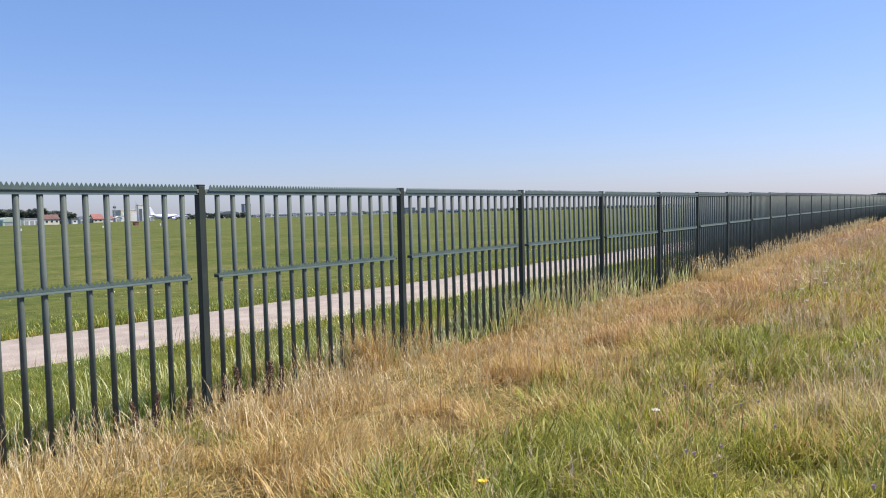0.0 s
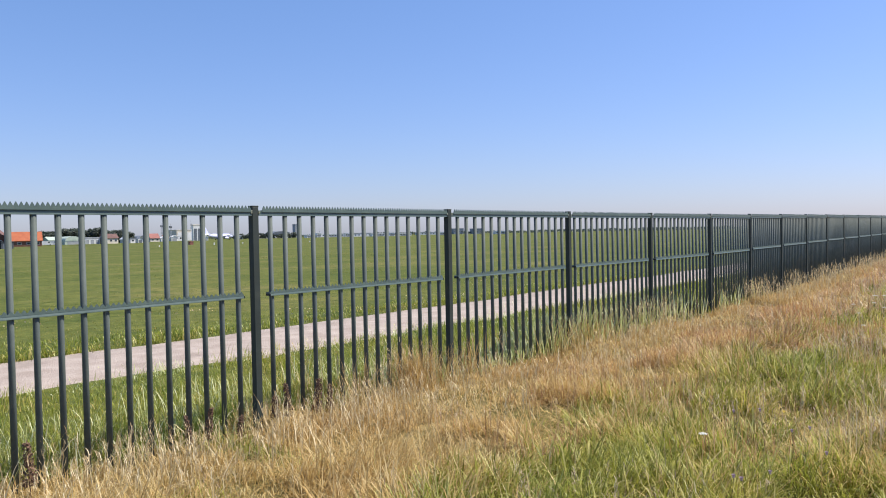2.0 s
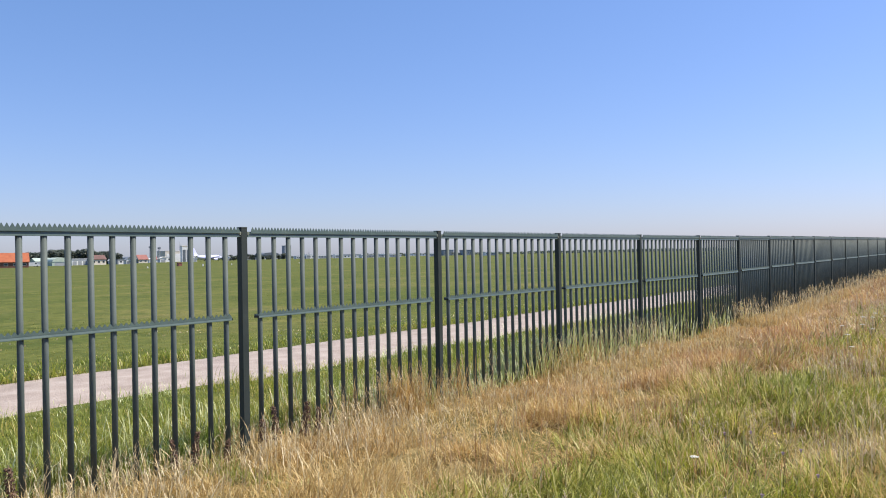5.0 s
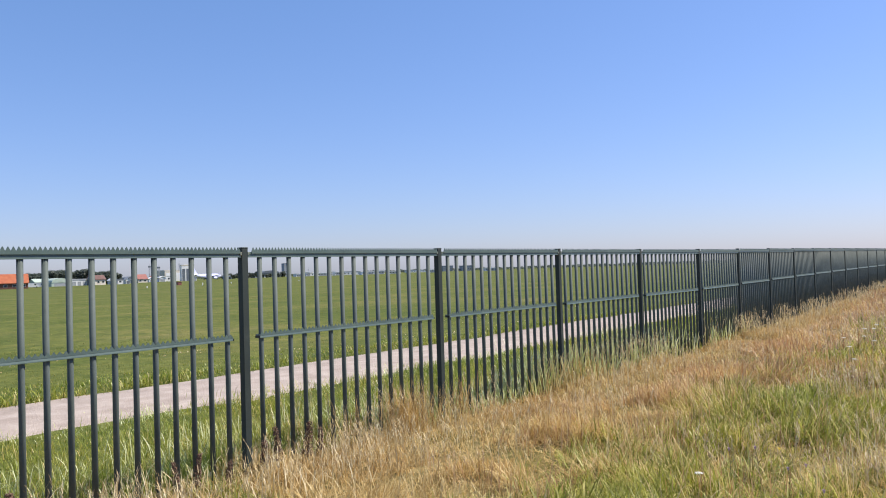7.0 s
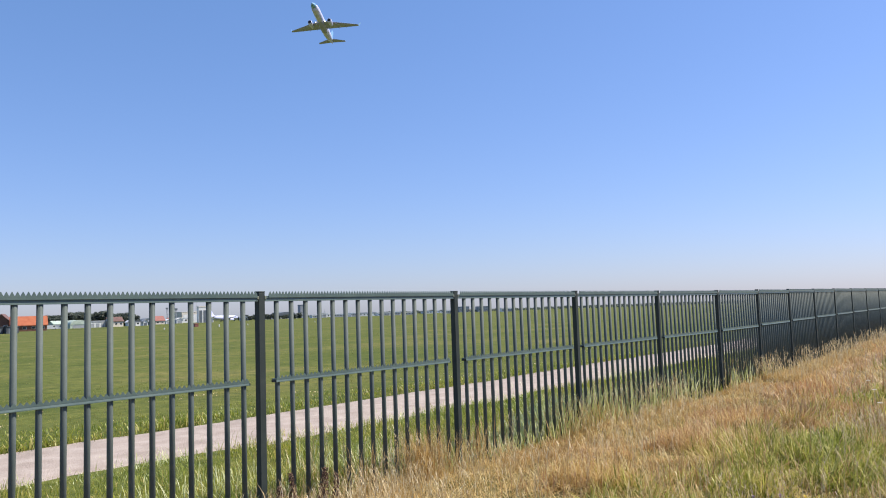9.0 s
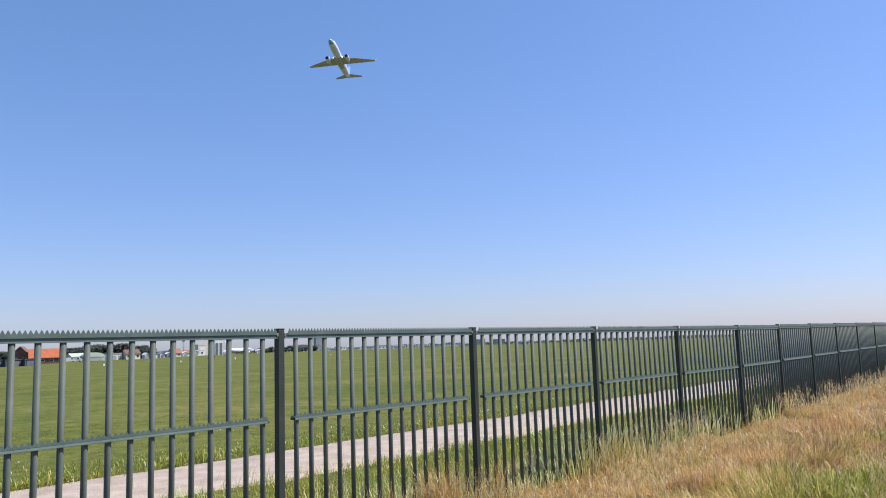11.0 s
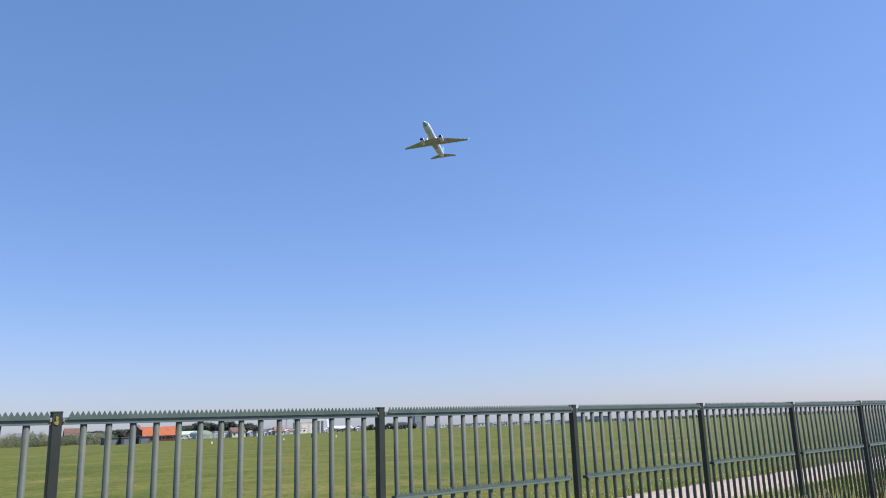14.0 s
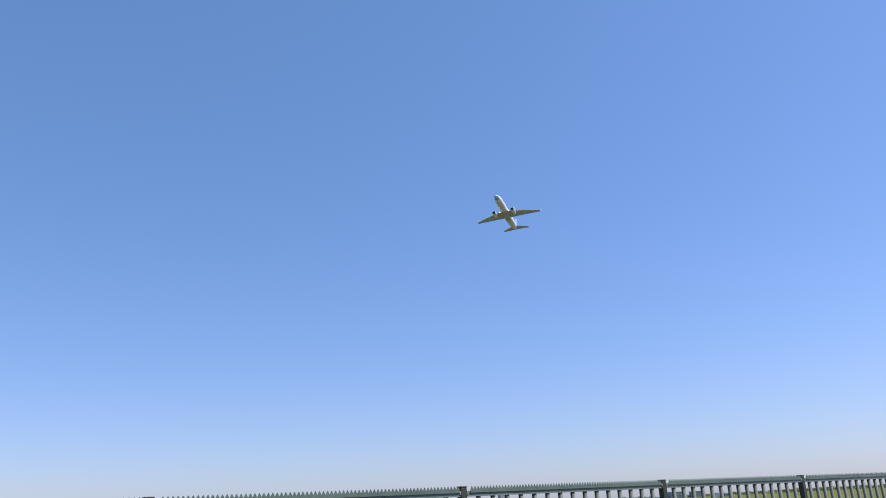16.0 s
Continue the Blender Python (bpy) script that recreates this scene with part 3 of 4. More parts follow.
# weeds along the track's far edge
wx, wy = scatter(26000, 1.5, 26, 10.62, 12.6, 1.2)
wk = vnoise(wx * 1.1, wy * 1.6, 45) * np.exp(-(wy - fence_y(wx) - 5.5) / 0.9)
keep = rng.random(len(wx)) < wk * 1.6
wx, wy, wk = wx[keep], wy[keep], wk[keep]
blade_mesh("weed_leaf", wx, wy, (0.05 + 0.22 * wk) * (0.5 + 0.8 * rng.random(len(wx))), 0.010 + 0.008 * rng.random(len(wx)), np.abs(rng.normal(0.35, 0.3, len(wx))), rng.random(len(wx)) * 6.28, M_LUSH,
           "low leafy weeds along the far edge of the gravel track")
cx, cy = scatter(1500, 2, 26, 10.75, 15.5, 1.1)
ck = vnoise(cx * 0.9, cy * 0.9, 46) + 0.15 * rng.random(len(cx)) > 0.72
cx, cy = cx[ck], cy[ck]
blade_mesh("clover_bloom", cx, cy, 0.02 + 0.012 * rng.random(len(cx)), 0.02 + 0.012 * rng.random(len(cx)), 0.5 * rng.random(len(cx)), rng.random(len(cx)) * 6.28, M_SEED,
           "scattered pale clover blooms in the field", z=ground_z(cx, cy) + 0.06)
# short grass on the field's near part
fx, fy = scatter(75000, 1, 34, 10.5, 19, 1.3)
fk = vnoise(fx * 0.8, fy * 0.8, 42)
fh = (0.02 + 0.05 * fk + 0.09 * np.exp(-((fy - fence_y(fx) - 5.6) / 0.5) ** 2)) * (0.6 + 0.8 * rng.random(len(fx)))
blade_mesh("mown_grass", fx, fy, fh, 0.004 + 0.003 * rng.random(len(fx)) + 0.0001 * fx, np.abs(rng.normal(0.4, 0.3, len(fx))), rng.random(len(fx)) * 6.28, M_MOWN,
           "short mown airfield grass with pale dry tips", joints=2)


# clumps further out in the field
fx, fy = scatter(60000, 4, 75, 17, 48, 1.2)
fk = vnoise(fx * 0.5, fy * 0.5, 48) * 0.6 + vnoise(fx * 1.7, fy * 1.7, 49) * 0.4
keep = rng.random(len(fx)) < 0.2 + 1.1 * smooth01((fk - 0.35) / 0.35)
fx, fy, fk = fx[keep], fy[keep], fk[keep]
blade_mesh("field_grass", fx, fy, (0.015 + 0.045 * fk) * (0.6 + 0.8 * rng.random(len(fx))), 0.009 + 0.006 * rng.random(len(fx)) + 0.0003 * fx, np.abs(rng.normal(0.35, 0.3, len(fx))), rng.random(len(fx)) * 6.28, M_MOWN,
           "uneven clumps of airfield grass with pale tips", joints=2)
# grass creeping over the track's near edge, and seedlings on the gravel
tx, ty = scatter(9000, 0.8, 30, 8.0, 9.3, 1.3)
tk = vnoise(tx * 1.3, ty * 1.3, 50)
keep = rng.random(len(tx)) < np.exp(-np.maximum(ty - fence_y(tx) - 3.15, 0) / 0.22) * (0.25 + tk)
tx, ty, tk = tx[keep], ty[keep], tk[keep]
blade_mesh("track_edge_grass", tx, ty, (0.05 + 0.16 * tk) * (0.5 + 0.8 * rng.random(len(tx))), 0.005 + 0.004 * rng.random(len(tx)) + 0.0002 * tx, np.abs(rng.normal(0.3, 0.3, len(tx))), rng.random(len(tx)) * 6.28, M_PALE,
           "ragged grass creeping over the gravel track's edge", joints=2)
# pale green grass standing high between the bars
px_, py_ = scatter(9500, 5.6, 17, 5.08, 5.75, 1.0)
pk = 0.22 + 0.33 * vnoise(px_ * 1.2, 1.5 + 0 * px_, 51) + 0.25 * vnoise(px_ * 4.0, py_ * 4.0, 52)
keep = rng.random(len(px_)) < (0.25 + pk) * (1 - 0.85 * smooth01((px_ - 11.4) / 1.8))
px_, py_, pk = px_[keep], py_[keep], pk[keep]
blade_mesh("pale_tall_grass", px_, py_, (0.14 + (0.22 + 0.50 * smooth01((px_ - 7.2) / 1.6)) * pk) * (0.4 + 0.8 * rng.random(len(px_))), 0.007 + 0.0004 * px_ + 0.002 * rng.random(len(px_)), np.abs(rng.normal(0.16, 0.15, len(px_))), rng.random(len(px_)) * 6.28, M_PALE,
           "tall pale green grass standing between the fence bars", bend=0.35)
# scattered pale blades in the verge, and yellow-green undergrowth among the straw
px_, py_ = scatter(1500, 0.8, 6.2, 5.0, 6.6, 1.0)
blade_mesh("verge_blade", px_, py_, (0.14 + 0.30 * vnoise(px_ * 1.5, py_ * 1.5, 56)) * (0.5 + 0.8 * rng.random(len(px_))), 0.004 + 0.002 * rng.random(len(px_)), np.abs(rng.normal(0.3, 0.3, len(px_))), rng.random(len(px_)) * 6.28, M_PALE,
           "long pale blades leaning out of the green verge", bend=0.7)
px_, py_ = scatter(7000, 0.8, 3.4, 3.7, 5.2, 1.0)
pk = vnoise(px_ * 1.4, py_ * 1.6, 57)
keep = rng.random(len(px_)) < smooth01((pk - 0.3) / 0.4)
px_, py_, pk = px_[keep], py_[keep], pk[keep]
blade_mesh("undergrowth", px_, py_, (0.08 + 0.16 * pk) * (0.5 + 0.8 * rng.random(len(px_))), 0.0045 + 0.003 * rng.random(len(px_)), np.abs(rng.normal(0.3, 0.3, len(px_))), rng.random(len(px_)) * 6.28, M_GREEN,
           "yellow-green undergrowth among bleached straw", bend=0.9)
# long straws bent over at the fence foot
px_, py_ = scatter(700, 1.0, 9, 4.0, 5.15, 1.0)
blade_mesh("bent_straw", px_, py_, (0.2 + 0.28 * rng.random(len(px_))) * (1 - 0.35 * smooth01((px_ - 4.0) / 1.0)), 0.005 + 0.003 * rng.random(len(px_)), np.abs(rng.normal(0.45, 0.35, len(px_))), rng.random(len(px_)) * 6.28, M_SEED,
           "long bleached straws bent over at the fence foot", bend=0.9)
# tall straw clumps against the bars
tall = [(4.82, 0.09, 60), (5.52, 0.10, 260), (5.75, 0.2, 120), (6.35, 0.25, 90), (8.8, 0.5, 160)]
px_ = np.concatenate([rng.normal(c, w_, n_) for c, w_, n_ in tall])
py_ = 5.04 + 0.08 * rng.normal(0, 1, len(px_))
blade_mesh("straw_clump", px_, py_, 0.30 + 0.32 * rng.random(len(px_)), 0.0045 + 0.0003 * px_, np.abs(rng.normal(0.14, 0.14, len(px_))), rng.random(len(px_)) * 6.28, M_STRAW,
           "upright straw clumps against the fence bars", bend=0.4)
# red-brown flowering stems standing over the green grass
bx, by, bh, bl_, bt, bz = stalks(1300, 4.2, 15, 1.3, 4.0, 1.0, 0.2, 0.4, 58, 1.0, 0.5)
blade_mesh("russet_stem", bx, by, bh, 0.0045 * (1 + bx * 0.03), bl_, bt, M_RUSSET, "thin red-brown flowering stems over green grass", bend=0.2)
# a haze of pinkish panicles over the meadow
panicles = [stalks(420, 5.5, 15, -0.6, 2.4, 1.0, 0.24, 0.42, 53, 1.0, 0.3), stalks(1100, 12, 40, -1.5, 3.6, 1.4, 0.3, 0.48, 54, 1.4, 0.6), stalks(120, 2.2, 7, 1.2, 4.0, 1.0, 0.2, 0.36, 55, 0.9, 0.5)]
qx, qy, qh, ql, qt, qz = [np.concatenate([g[i] for g in panicles]) for i in range(6)]
blade_mesh("panicle_stem", qx, qy, qh, 0.0024 * qz * (1 + qx * 0.03), ql, qt, M_FOG, "hair-thin pinkish grass stems over the meadow", bend=0.001)
rep = 8
ux, uy, uh, ul, ut, uz = [np.repeat(a, rep) for a in (qx, qy, qh, ql, qt, qz)]
up = 0.70 + 0.30 * np.tile(np.linspace(0.0, 1.0, rep), len(qx))
blade_mesh("panicle", ux - np.sin(ut) * np.sin(ul) * uh * up + rng.normal(0, 0.009, len(ux)), uy + np.cos(ut) * np.sin(ul) * uh * up + rng.normal(0, 0.009, len(ux)),
           0.02 + 0.025 * rng.random(len(ux)), 0.0036 * uz * (1 + ux * 0.03), np.abs(rng.normal(0.4, 0.3, len(ux))), rng.random(len(ux)) * 6.28, M_FOG,
           "loose pinkish-buff grass panicles above green grass", z=ground_z(ux, uy) - 0.02 + uh * np.cos(ul) * up, joints=2)


# ---- wild flowers and docks ----
def spot(x, y, rz=0.0, s=1.0):
    return Matrix.Translation((x, y, float(ground_z(x, y)) - 0.01)) @ Matrix.Rotation(rz, 4, "Z") @ Matrix.Scale(s, 4)


def bent_stem(h, bend, r):
    return tube([((bend * (k / 4) ** 2, 0, h * k / 4), r * (1 - 0.12 * k), r * (1 - 0.12 * k), X, Y) for k in range(5)], 6)


def dock(h, seed):
    rnd = random.Random(seed)
    d = empty("dock_plant", pose(0, 0, 0), "dried rust-brown dock seed stalk at the fence foot", "weed", "dock stalks")
    part("stem", bent_stem(h, 0.05, 0.005), M_DOCK, d, smooth=True)
    bm = bmesh.new()
    for k in range(260):
        t = 0.3 + 0.65 * rnd.random()
        a, r = rnd.random() * math.tau, (0.045 * (1.15 - t) + 0.012) * rnd.random() ** 0.5
        c = Vector((0.05 * t * t + r * math.cos(a), r * math.sin(a), h * t))
        s = 0.006 + 0.006 * rnd.random()
        ax = Vector((rnd.uniform(-1, 1), rnd.uniform(-1, 1), rnd.uniform(-1, 1))).normalized()
        u = ax.orthogonal().normalized() * s
        w = ax.cross(u)
        vs = [bm.verts.new(c + q) for q in (u, w, -u, -w, ax * s)]
        for q in range(4):
            bm.faces.new((vs[q], vs[(q + 1) % 4], vs[4]))
        bm.faces.new(vs[3::-1])
    part("seed_head", bm, M_DOCK, d)
    return d


docks = [dock(0.42, 1), dock(0.5, 2), dock(0.36, 3)]
dock_spots = [(4.21, 4.95, 1.0), (3.95, 4.98, 0.85), (3.82, 5.0, 0.95), (4.37, 4.95, 0.8), (3.17, 4.97, 0.75), (3.44, 4.96, 0.7), (1.88, 4.9, 0.95), (3.05, 5.02, 0.65)]
for i, (x, y, s) in enumerate(dock_spots):
    if i < 3:
        docks[i].matrix_world = spot(x, y, i * 2.0, s)
    else:
        o = copy_thing(docks[i % 3], pose(0, 0, 0))
        o.matrix_world = spot(x, y, i * 1.3, s)


def flower(name, h, material, style, label, category, group):
    f = empty(name, pose(0, 0, 0), label, category, group)
    part("stem", bent_stem(h, 0.04, 0.0025), M_STEM, f)
    bm = bmesh.new()
    c = Vector((0.04, 0, h))
    if style == "umbel":
        for k in range(26):
            a, r = k * 2.4, 0.035 * math.sqrt(k / 26)
            p = c + Vector((r * math.cos(a), r * math.sin(a), -6 * r * r))
            bmesh.ops.create_icosphere(bm, subdivisions=1, radius=0.006, matrix=Matrix.Translation(p) @ Matrix.Diagonal((1, 1, 0.5, 1)))
    else:
        n, ln, rise = (16, 0.022, 0.5) if style == "disc" else (22, 0.02, 1.6)
        for k in range(n):
            a = k * math.tau / n + 0.3 * (k % 3)
            d = Vector((math.cos(a), math.sin(a), rise * (0.6 + 0.4 * (k % 3) / 2))).normalized()
            s = Vector((-math.sin(a), math.cos(a), 0)) * 0.004
            vs = [bm.verts.new(q) for q in (c - s * 0.5, c + s * 0.5, c + d * ln + s, c + d * ln - s)]
            bm.faces.new(vs)
        bmesh.ops.create_icosphere(bm, subdivisions=1, radius=0.009, matrix=Matrix.Translation(c))
    part("flower_head", bm, material, f)
    leaf = bmesh.new()
    for k in range(5):
        a, z = k * 2.2, h * (0.1 + 0.14 * k)
        b0 = Vector((0.04 * (z / h) ** 2, 0, z))
        d, s = Vector((math.cos(a), math.sin(a), 0.7)), Vector((-math.sin(a), math.cos(a), 0)) * 0.005
        vs = [leaf.verts.new(q) for q in (b0 - s * 0.4, b0 + d * 0.03 - s, b0 + d * 0.065, b0 + d * 0.03 + s, b0 + s * 0.4)]
        leaf.faces.new(vs)
    part("leaves", leaf, M_STEM, f)
    return f


def plant_out(first, spots):
    for i, (x, y, s) in enumerate(spots):
        o = first if i == 0 else copy_thing(first, pose(0, 0, 0))
        o.matrix_world = spot(x, y, i * 1.9, s)


plant_out(flower("knapweed", 0.34, M_PURPLE, "brush", "purple knapweed flower among green grass", "wildflower", "knapweed flowers"),
          [(3.95, 1.35, 0.82), (3.97, 1.27, 0.82), (3.71, 1.13, 0.82), (4.18, 1.25, 0.82), (5.57, 1.68, 0.88), (5.46, 1.85, 0.88), (4.78, 1.12, 0.82), (5.13, 1.36, 0.82), (3.95, 0.45, 0.82), (5.34, 1.35, 0.82)])
plant_out(flower("yarrow", 0.36, M_WHITE_P, "umbel", "white yarrow umbel above dry grass", "wildflower", "yarrow flowers"),
          [(14.28, 2.59, 1.1), (13.77, 2.46, 1.0), (14.79, 2.55, 1.05), (13.26, 2.29, 0.95), (12.66, 2.46, 0.9), (15.64, 2.63, 1.1), (13.60, 2.80, 1.0), (15.21, 2.38, 1.05), (2.34, 2.62, 0.7), (2.27, 2.60, 0.65), (10.62, 2.04, 0.9), (4.76, 1.78, 0.8), (16.57, 2.55, 1.1)])
plant_out(flower("hawkbit", 0.24, M_YELLOW, "disc", "yellow hawkbit flower in the grass", "wildflower", "yellow flowers"),
          [(2.98, 2.02, 1.2), (6.21, 1.70, 0.7)])


# ---- distance ----
def far_spot(az, d, rz=None, sink=0.05):
    x, y = d * math.sin(radians(az)), d * math.cos(radians(az))
    return pose(x, y, float(ground_z(x, y)) - sink, 0, 0, 20 - az if rz is None else rz)


def window_on(parent, x, y, z, w, h):
    f = part("window", box(x - w / 2, x + w / 2, y - 0.06, y + 0.1, z, z + h), M_WHITE, parent, "white window frame")
    part("pane", box(x - w / 2 + 0.1, x + w / 2 - 0.1, y - 0.08, y - 0.064, z + 0.1, z + h - 0.1), M_GLASS, f, "dark glass")


def building(name, label, m, w, d, eave, ridge, wall_m, roof_m, roof="gable", windows=0, doors=0, door_m=None, over=0.4, category="building"):
    """A building seen across the field; its front faces -y."""
    b = empty(name, m, label, category)
    part("wall", box(-w / 2, w / 2, 0, d, -0.3, eave), wall_m, b)
    if roof == "gable":      # ridge along the front
        r = part("roof", prism([(-over, eave - 0.1), (d / 2, ridge), (d + over, eave - 0.1), (d + over, eave + 0.15), (d / 2, ridge + 0.28), (-over, eave + 0.15)], "x", -w / 2 - over, w / 2 + over), roof_m, b)
        part("gable_end", prism([(0.02, eave), (d - 0.02, eave), (d / 2, ridge)], "x", -w / 2 + 0.03, w / 2 - 0.03), wall_m, b)
    elif roof == "front":    # gable towards the viewer
        part("gable_end", prism([(-w / 2 + 0.02, eave), (w / 2 - 0.02, eave), (0, ridge)], "y", 0.03, d - 0.03), wall_m, b)
        part("roof", prism([(-w / 2 - over, eave - 0.1), (0, ridge), (w / 2 + over, eave - 0.1), (w / 2 + over, eave + 0.2), (0, ridge + 0.35), (-w / 2 - over, eave + 0.2)], "y", -over, d + over), roof_m, b)
    elif roof == "arch":
        pts = [(-w / 2 * math.cos(k * math.pi / 14), eave + (ridge - eave) * math.sin(k * math.pi / 14)) for k in range(15)]
        part("roof", prism(pts, "y", -0.2, d + 0.2), roof_m, b)
    else:
        part("roof", box(-w / 2 - 0.15, w / 2 + 0.15, -0.15, d + 0.15, eave, ridge, 0.05), roof_m, b)
    for i in range(windows):
        x = -w / 2 + w * (i + 0.5) / windows
        window_on(b, x, 0, max(0.9, eave * 0.38), min(1.6, w / windows * 0.5), min(1.5, eave * 0.42))
    for i in range(doors):
        x = -w / 2 + w * (i + 0.5) / doors
        dw, dh = w / doors * 0.7, eave * 0.8
        part("door", box(x - dw / 2, x + dw / 2, -0.07, 0.05, -0.2, dh), door_m or M_GREY, b)
    return b


def tree_meshes(seed, h, spread, leaves, leaf_size, leaf_m, trunk=True):
    rnd = random.Random(seed)
    bm = bmesh.new()
    lobes = [(Vector((rnd.gauss(0, 0.33), rnd.gauss(0, 0.33), rnd.uniform(0.2, 0.82) if trunk else rnd.uniform(0.15, 0.75))), rnd.uniform(0.2, 0.36)) for _ in range(9)]
    for k in range(leaves):
        c, r = lobes[k % 9]
        v = Vector((rnd.gauss(0, 1), rnd.gauss(0, 1), rnd.gauss(0, 1))).normalized() * r * rnd.uniform(0.55, 1.05)
        p = Vector(((c.x + v.x) * spread, (c.y + v.y) * spread, max(0.04, c.z + v.z * 0.75) * h))
        nrm = (v + Vector((rnd.uniform(-1, 1), rnd.uniform(-1, 1), rnd.uniform(-1, 1))) * 0.3).normalized()
        u = nrm.orthogonal().normalized()
        w = nrm.cross(u)
        a, s = rnd.random() * 6.28, leaf_size * rnd.uniform(0.6, 1.3)
        u, w = u * math.cos(a) + w * math.sin(a), w * math.cos(a) - u * math.sin(a)
        bm.faces.new([bm.verts.new(p + q) for q in (u * s, w * s * 0.7 + u * 0.2 * s, -u * s, -w * s * 0.7 - nrm * 0.2 * s)])
    return bm, lobes


def tree(seed, h, spread, leaf_m, label, category="tree", name="tree", leaves=2000, group="far trees"):
    t = empty(name, pose(0, 0, 0), label, category, group)
    bm, lobes = tree_meshes(seed, h, spread, leaves, h * 0.036, leaf_m, category == "tree")
    part("crown", bm, leaf_m, t)
    tr = part("trunk", rod(0, 0, -0.3, h * 0.5, h * 0.028, 8, h * 0.014), M_BARK, t)
    for c, r in lobes[:4]:
        a, e = Vector((0, 0, h * 0.3)), Vector((c.x * spread, c.y * spread, c.z * h))
        u = (e - a).orthogonal().normalized()
        part("limb", tube([(a, h * 0.012, h * 0.012, u, (e - a).normalized().cross(u)), (e, h * 0.004, h * 0.004, u, (e - a).normalized().cross(u))], 6), M_BARK, tr)
    return t


def copy_to(ob, m, s):
    o = copy_thing(ob, pose(0, 0, 0))
    o.matrix_world = m @ Matrix.Diagonal((*s, 1))
    return o


trees = [tree(50 + i, 9.0, 4.2, M_LEAF, "dense dark green broadleaf tree behind the airfield buildings") for i in range(3)]
shrubs = [tree(60 + i, 2.6, 2.2, M_SHRUB, "low olive-green shrub at the field's edge", "shrub", "shrub", 1100, "field edge shrubs") for i in range(2)]
for i, t in enumerate(trees):
    t.matrix_world = far_spot(23.2 + i * 0.9, 560 + 20 * i, i * 70)
for i, t in enumerate(shrubs):
    t.matrix_world = far_spot(13.4 + i * 0.6, 330, i * 80)
rnd = random.Random(8)
for i in range(60):      # wood behind the houses
    az = 17.2 + 10.6 * (i + 0.5 * rnd.random()) / 60
    tall = 0.72 + 0.38 * math.exp(-((az - 24.8) / 2.2) ** 2) + 0.12 * rnd.random()
    copy_to(trees[i % 3], far_spot(az, 540 + 60 * rnd.random(), rnd.random() * 360), (1.9, 1.9, tall))
for i in range(44):
    az = 11.0 + 7.2 * (i + 0.7 * rnd.random()) / 44
    copy_to(shrubs[i % 2], far_spot(az, 330 + 40 * rnd.random(), rnd.random() * 360), (1.6, 1.6, 1.4 + 1.2 * rnd.random()))
for i in range(18):
    az = 34.7 + 4.6 * (i + 0.7 * rnd.random()) / 18
    copy_to(trees[i % 3], far_spot(az, 760 + 60 * rnd.random(), rnd.random() * 360), (1.0, 1.0, 0.45 + 0.3 * rnd.random()))


def far_wood(name, label, az0, az1, d, h0, h1, n, seed):
    """A wood at the horizon: many leaf clumps in one mesh."""
    rnd = random.Random(seed)
    bm = bmesh.new()
    for k in range(n):
        az = az0 + (az1 - az0) * rnd.random()
        dd = d * (1 + 0.05 * rnd.random())
        x, y = dd * math.sin(radians(az)), dd * math.cos(radians(az))
        top = h0 + (h1 - h0) * float(vnoise(az * 3.0, 0.5, seed)) * (0.6 + 0.4 * float(vnoise(az * 11.0, 0.5, seed + 1)))
        z = float(ground_z(x, y)) + top * rnd.random() ** 0.6
        s = top * 0.2 * rnd.uniform(0.6, 1.3)
        ax = Vector((rnd.uniform(-1, 1), rnd.uniform(-1, 1), rnd.uniform(-0.3, 1))).normalized()
        u = ax.orthogonal().normalized()
        w = ax.cross(u)
        bm.faces.new([bm.verts.new(Vector((x, y, z)) + q) for q in (u * s, w * s, -u * s, -w * s)])
    return tagged(part(name, bm, M_LEAF, None, label), category="wood", kind="stuff")


far_wood("far_wood", "dark tree line on the far side of the airfield", 45.0, 72.0, 1150, 2.5, 6.0, 9000, 71)
far_wood("far_wood", "low dark tree line between the airfield buildings", 27.6, 46.0, 1000, 2.0, 5.0, 7000, 72)
far_wood("far_wood", "distant dark wood beyond the end of the fence", 80.0, 82.8, 420, 4.5, 5.0, 1500, 73)
far_wood("far_wood", "taller distant dark wood beyond the end of the fence", 82.6, 93.0, 420, 5.0, 5.6, 3600, 75)

building("brick_house", "red brick house with a steep gable at the field's edge", far_spot(19.75, 400, -30), 7.2, 9, 4.2, 7.9, M_BRICK, M_OLDTILE, "front", 2, category="house")
building("tiled_house", "long low brick house with a bright orange tiled roof", far_spot(21.35, 395, -18), 14.5, 9, 2.6, 6.6, M_BRICK, M_TILE, "gable", 4, category="house")
building("red_roofed_house", "house with a dull red tiled roof behind shrubs", far_spot(15.95, 470, -10), 7.5, 8, 4.0, 7.8, M_BRICK, M_OLDTILE, "gable", 2, category="house")
building("white_house", "small white house behind shrubs", far_spot(14.38, 470, -20), 4.2, 6, 3.4, 4.6, M_WHITE, M_SLATE, "gable", 1, category="house")
for az, w in ((18.35, 4.6), (19.4, 4.4), (20.4, 3.4)):
    building("dark_shed", "dark blue-grey flat-roofed shed at the field's edge", far_spot(az, 262), w, 3, 1.95, 2.15, M_SHED, M_SHED, "flat", 0, 1, M_SLATE, category="shed")
building("green_hangar", "pale green metal shed with an arched roof", far_spot(24.3, 480), 9.5, 12, 2.2, 4.7, M_PALEGREEN, M_PALEGREEN, "arch", 0, 1, M_GREY, category="hangar")
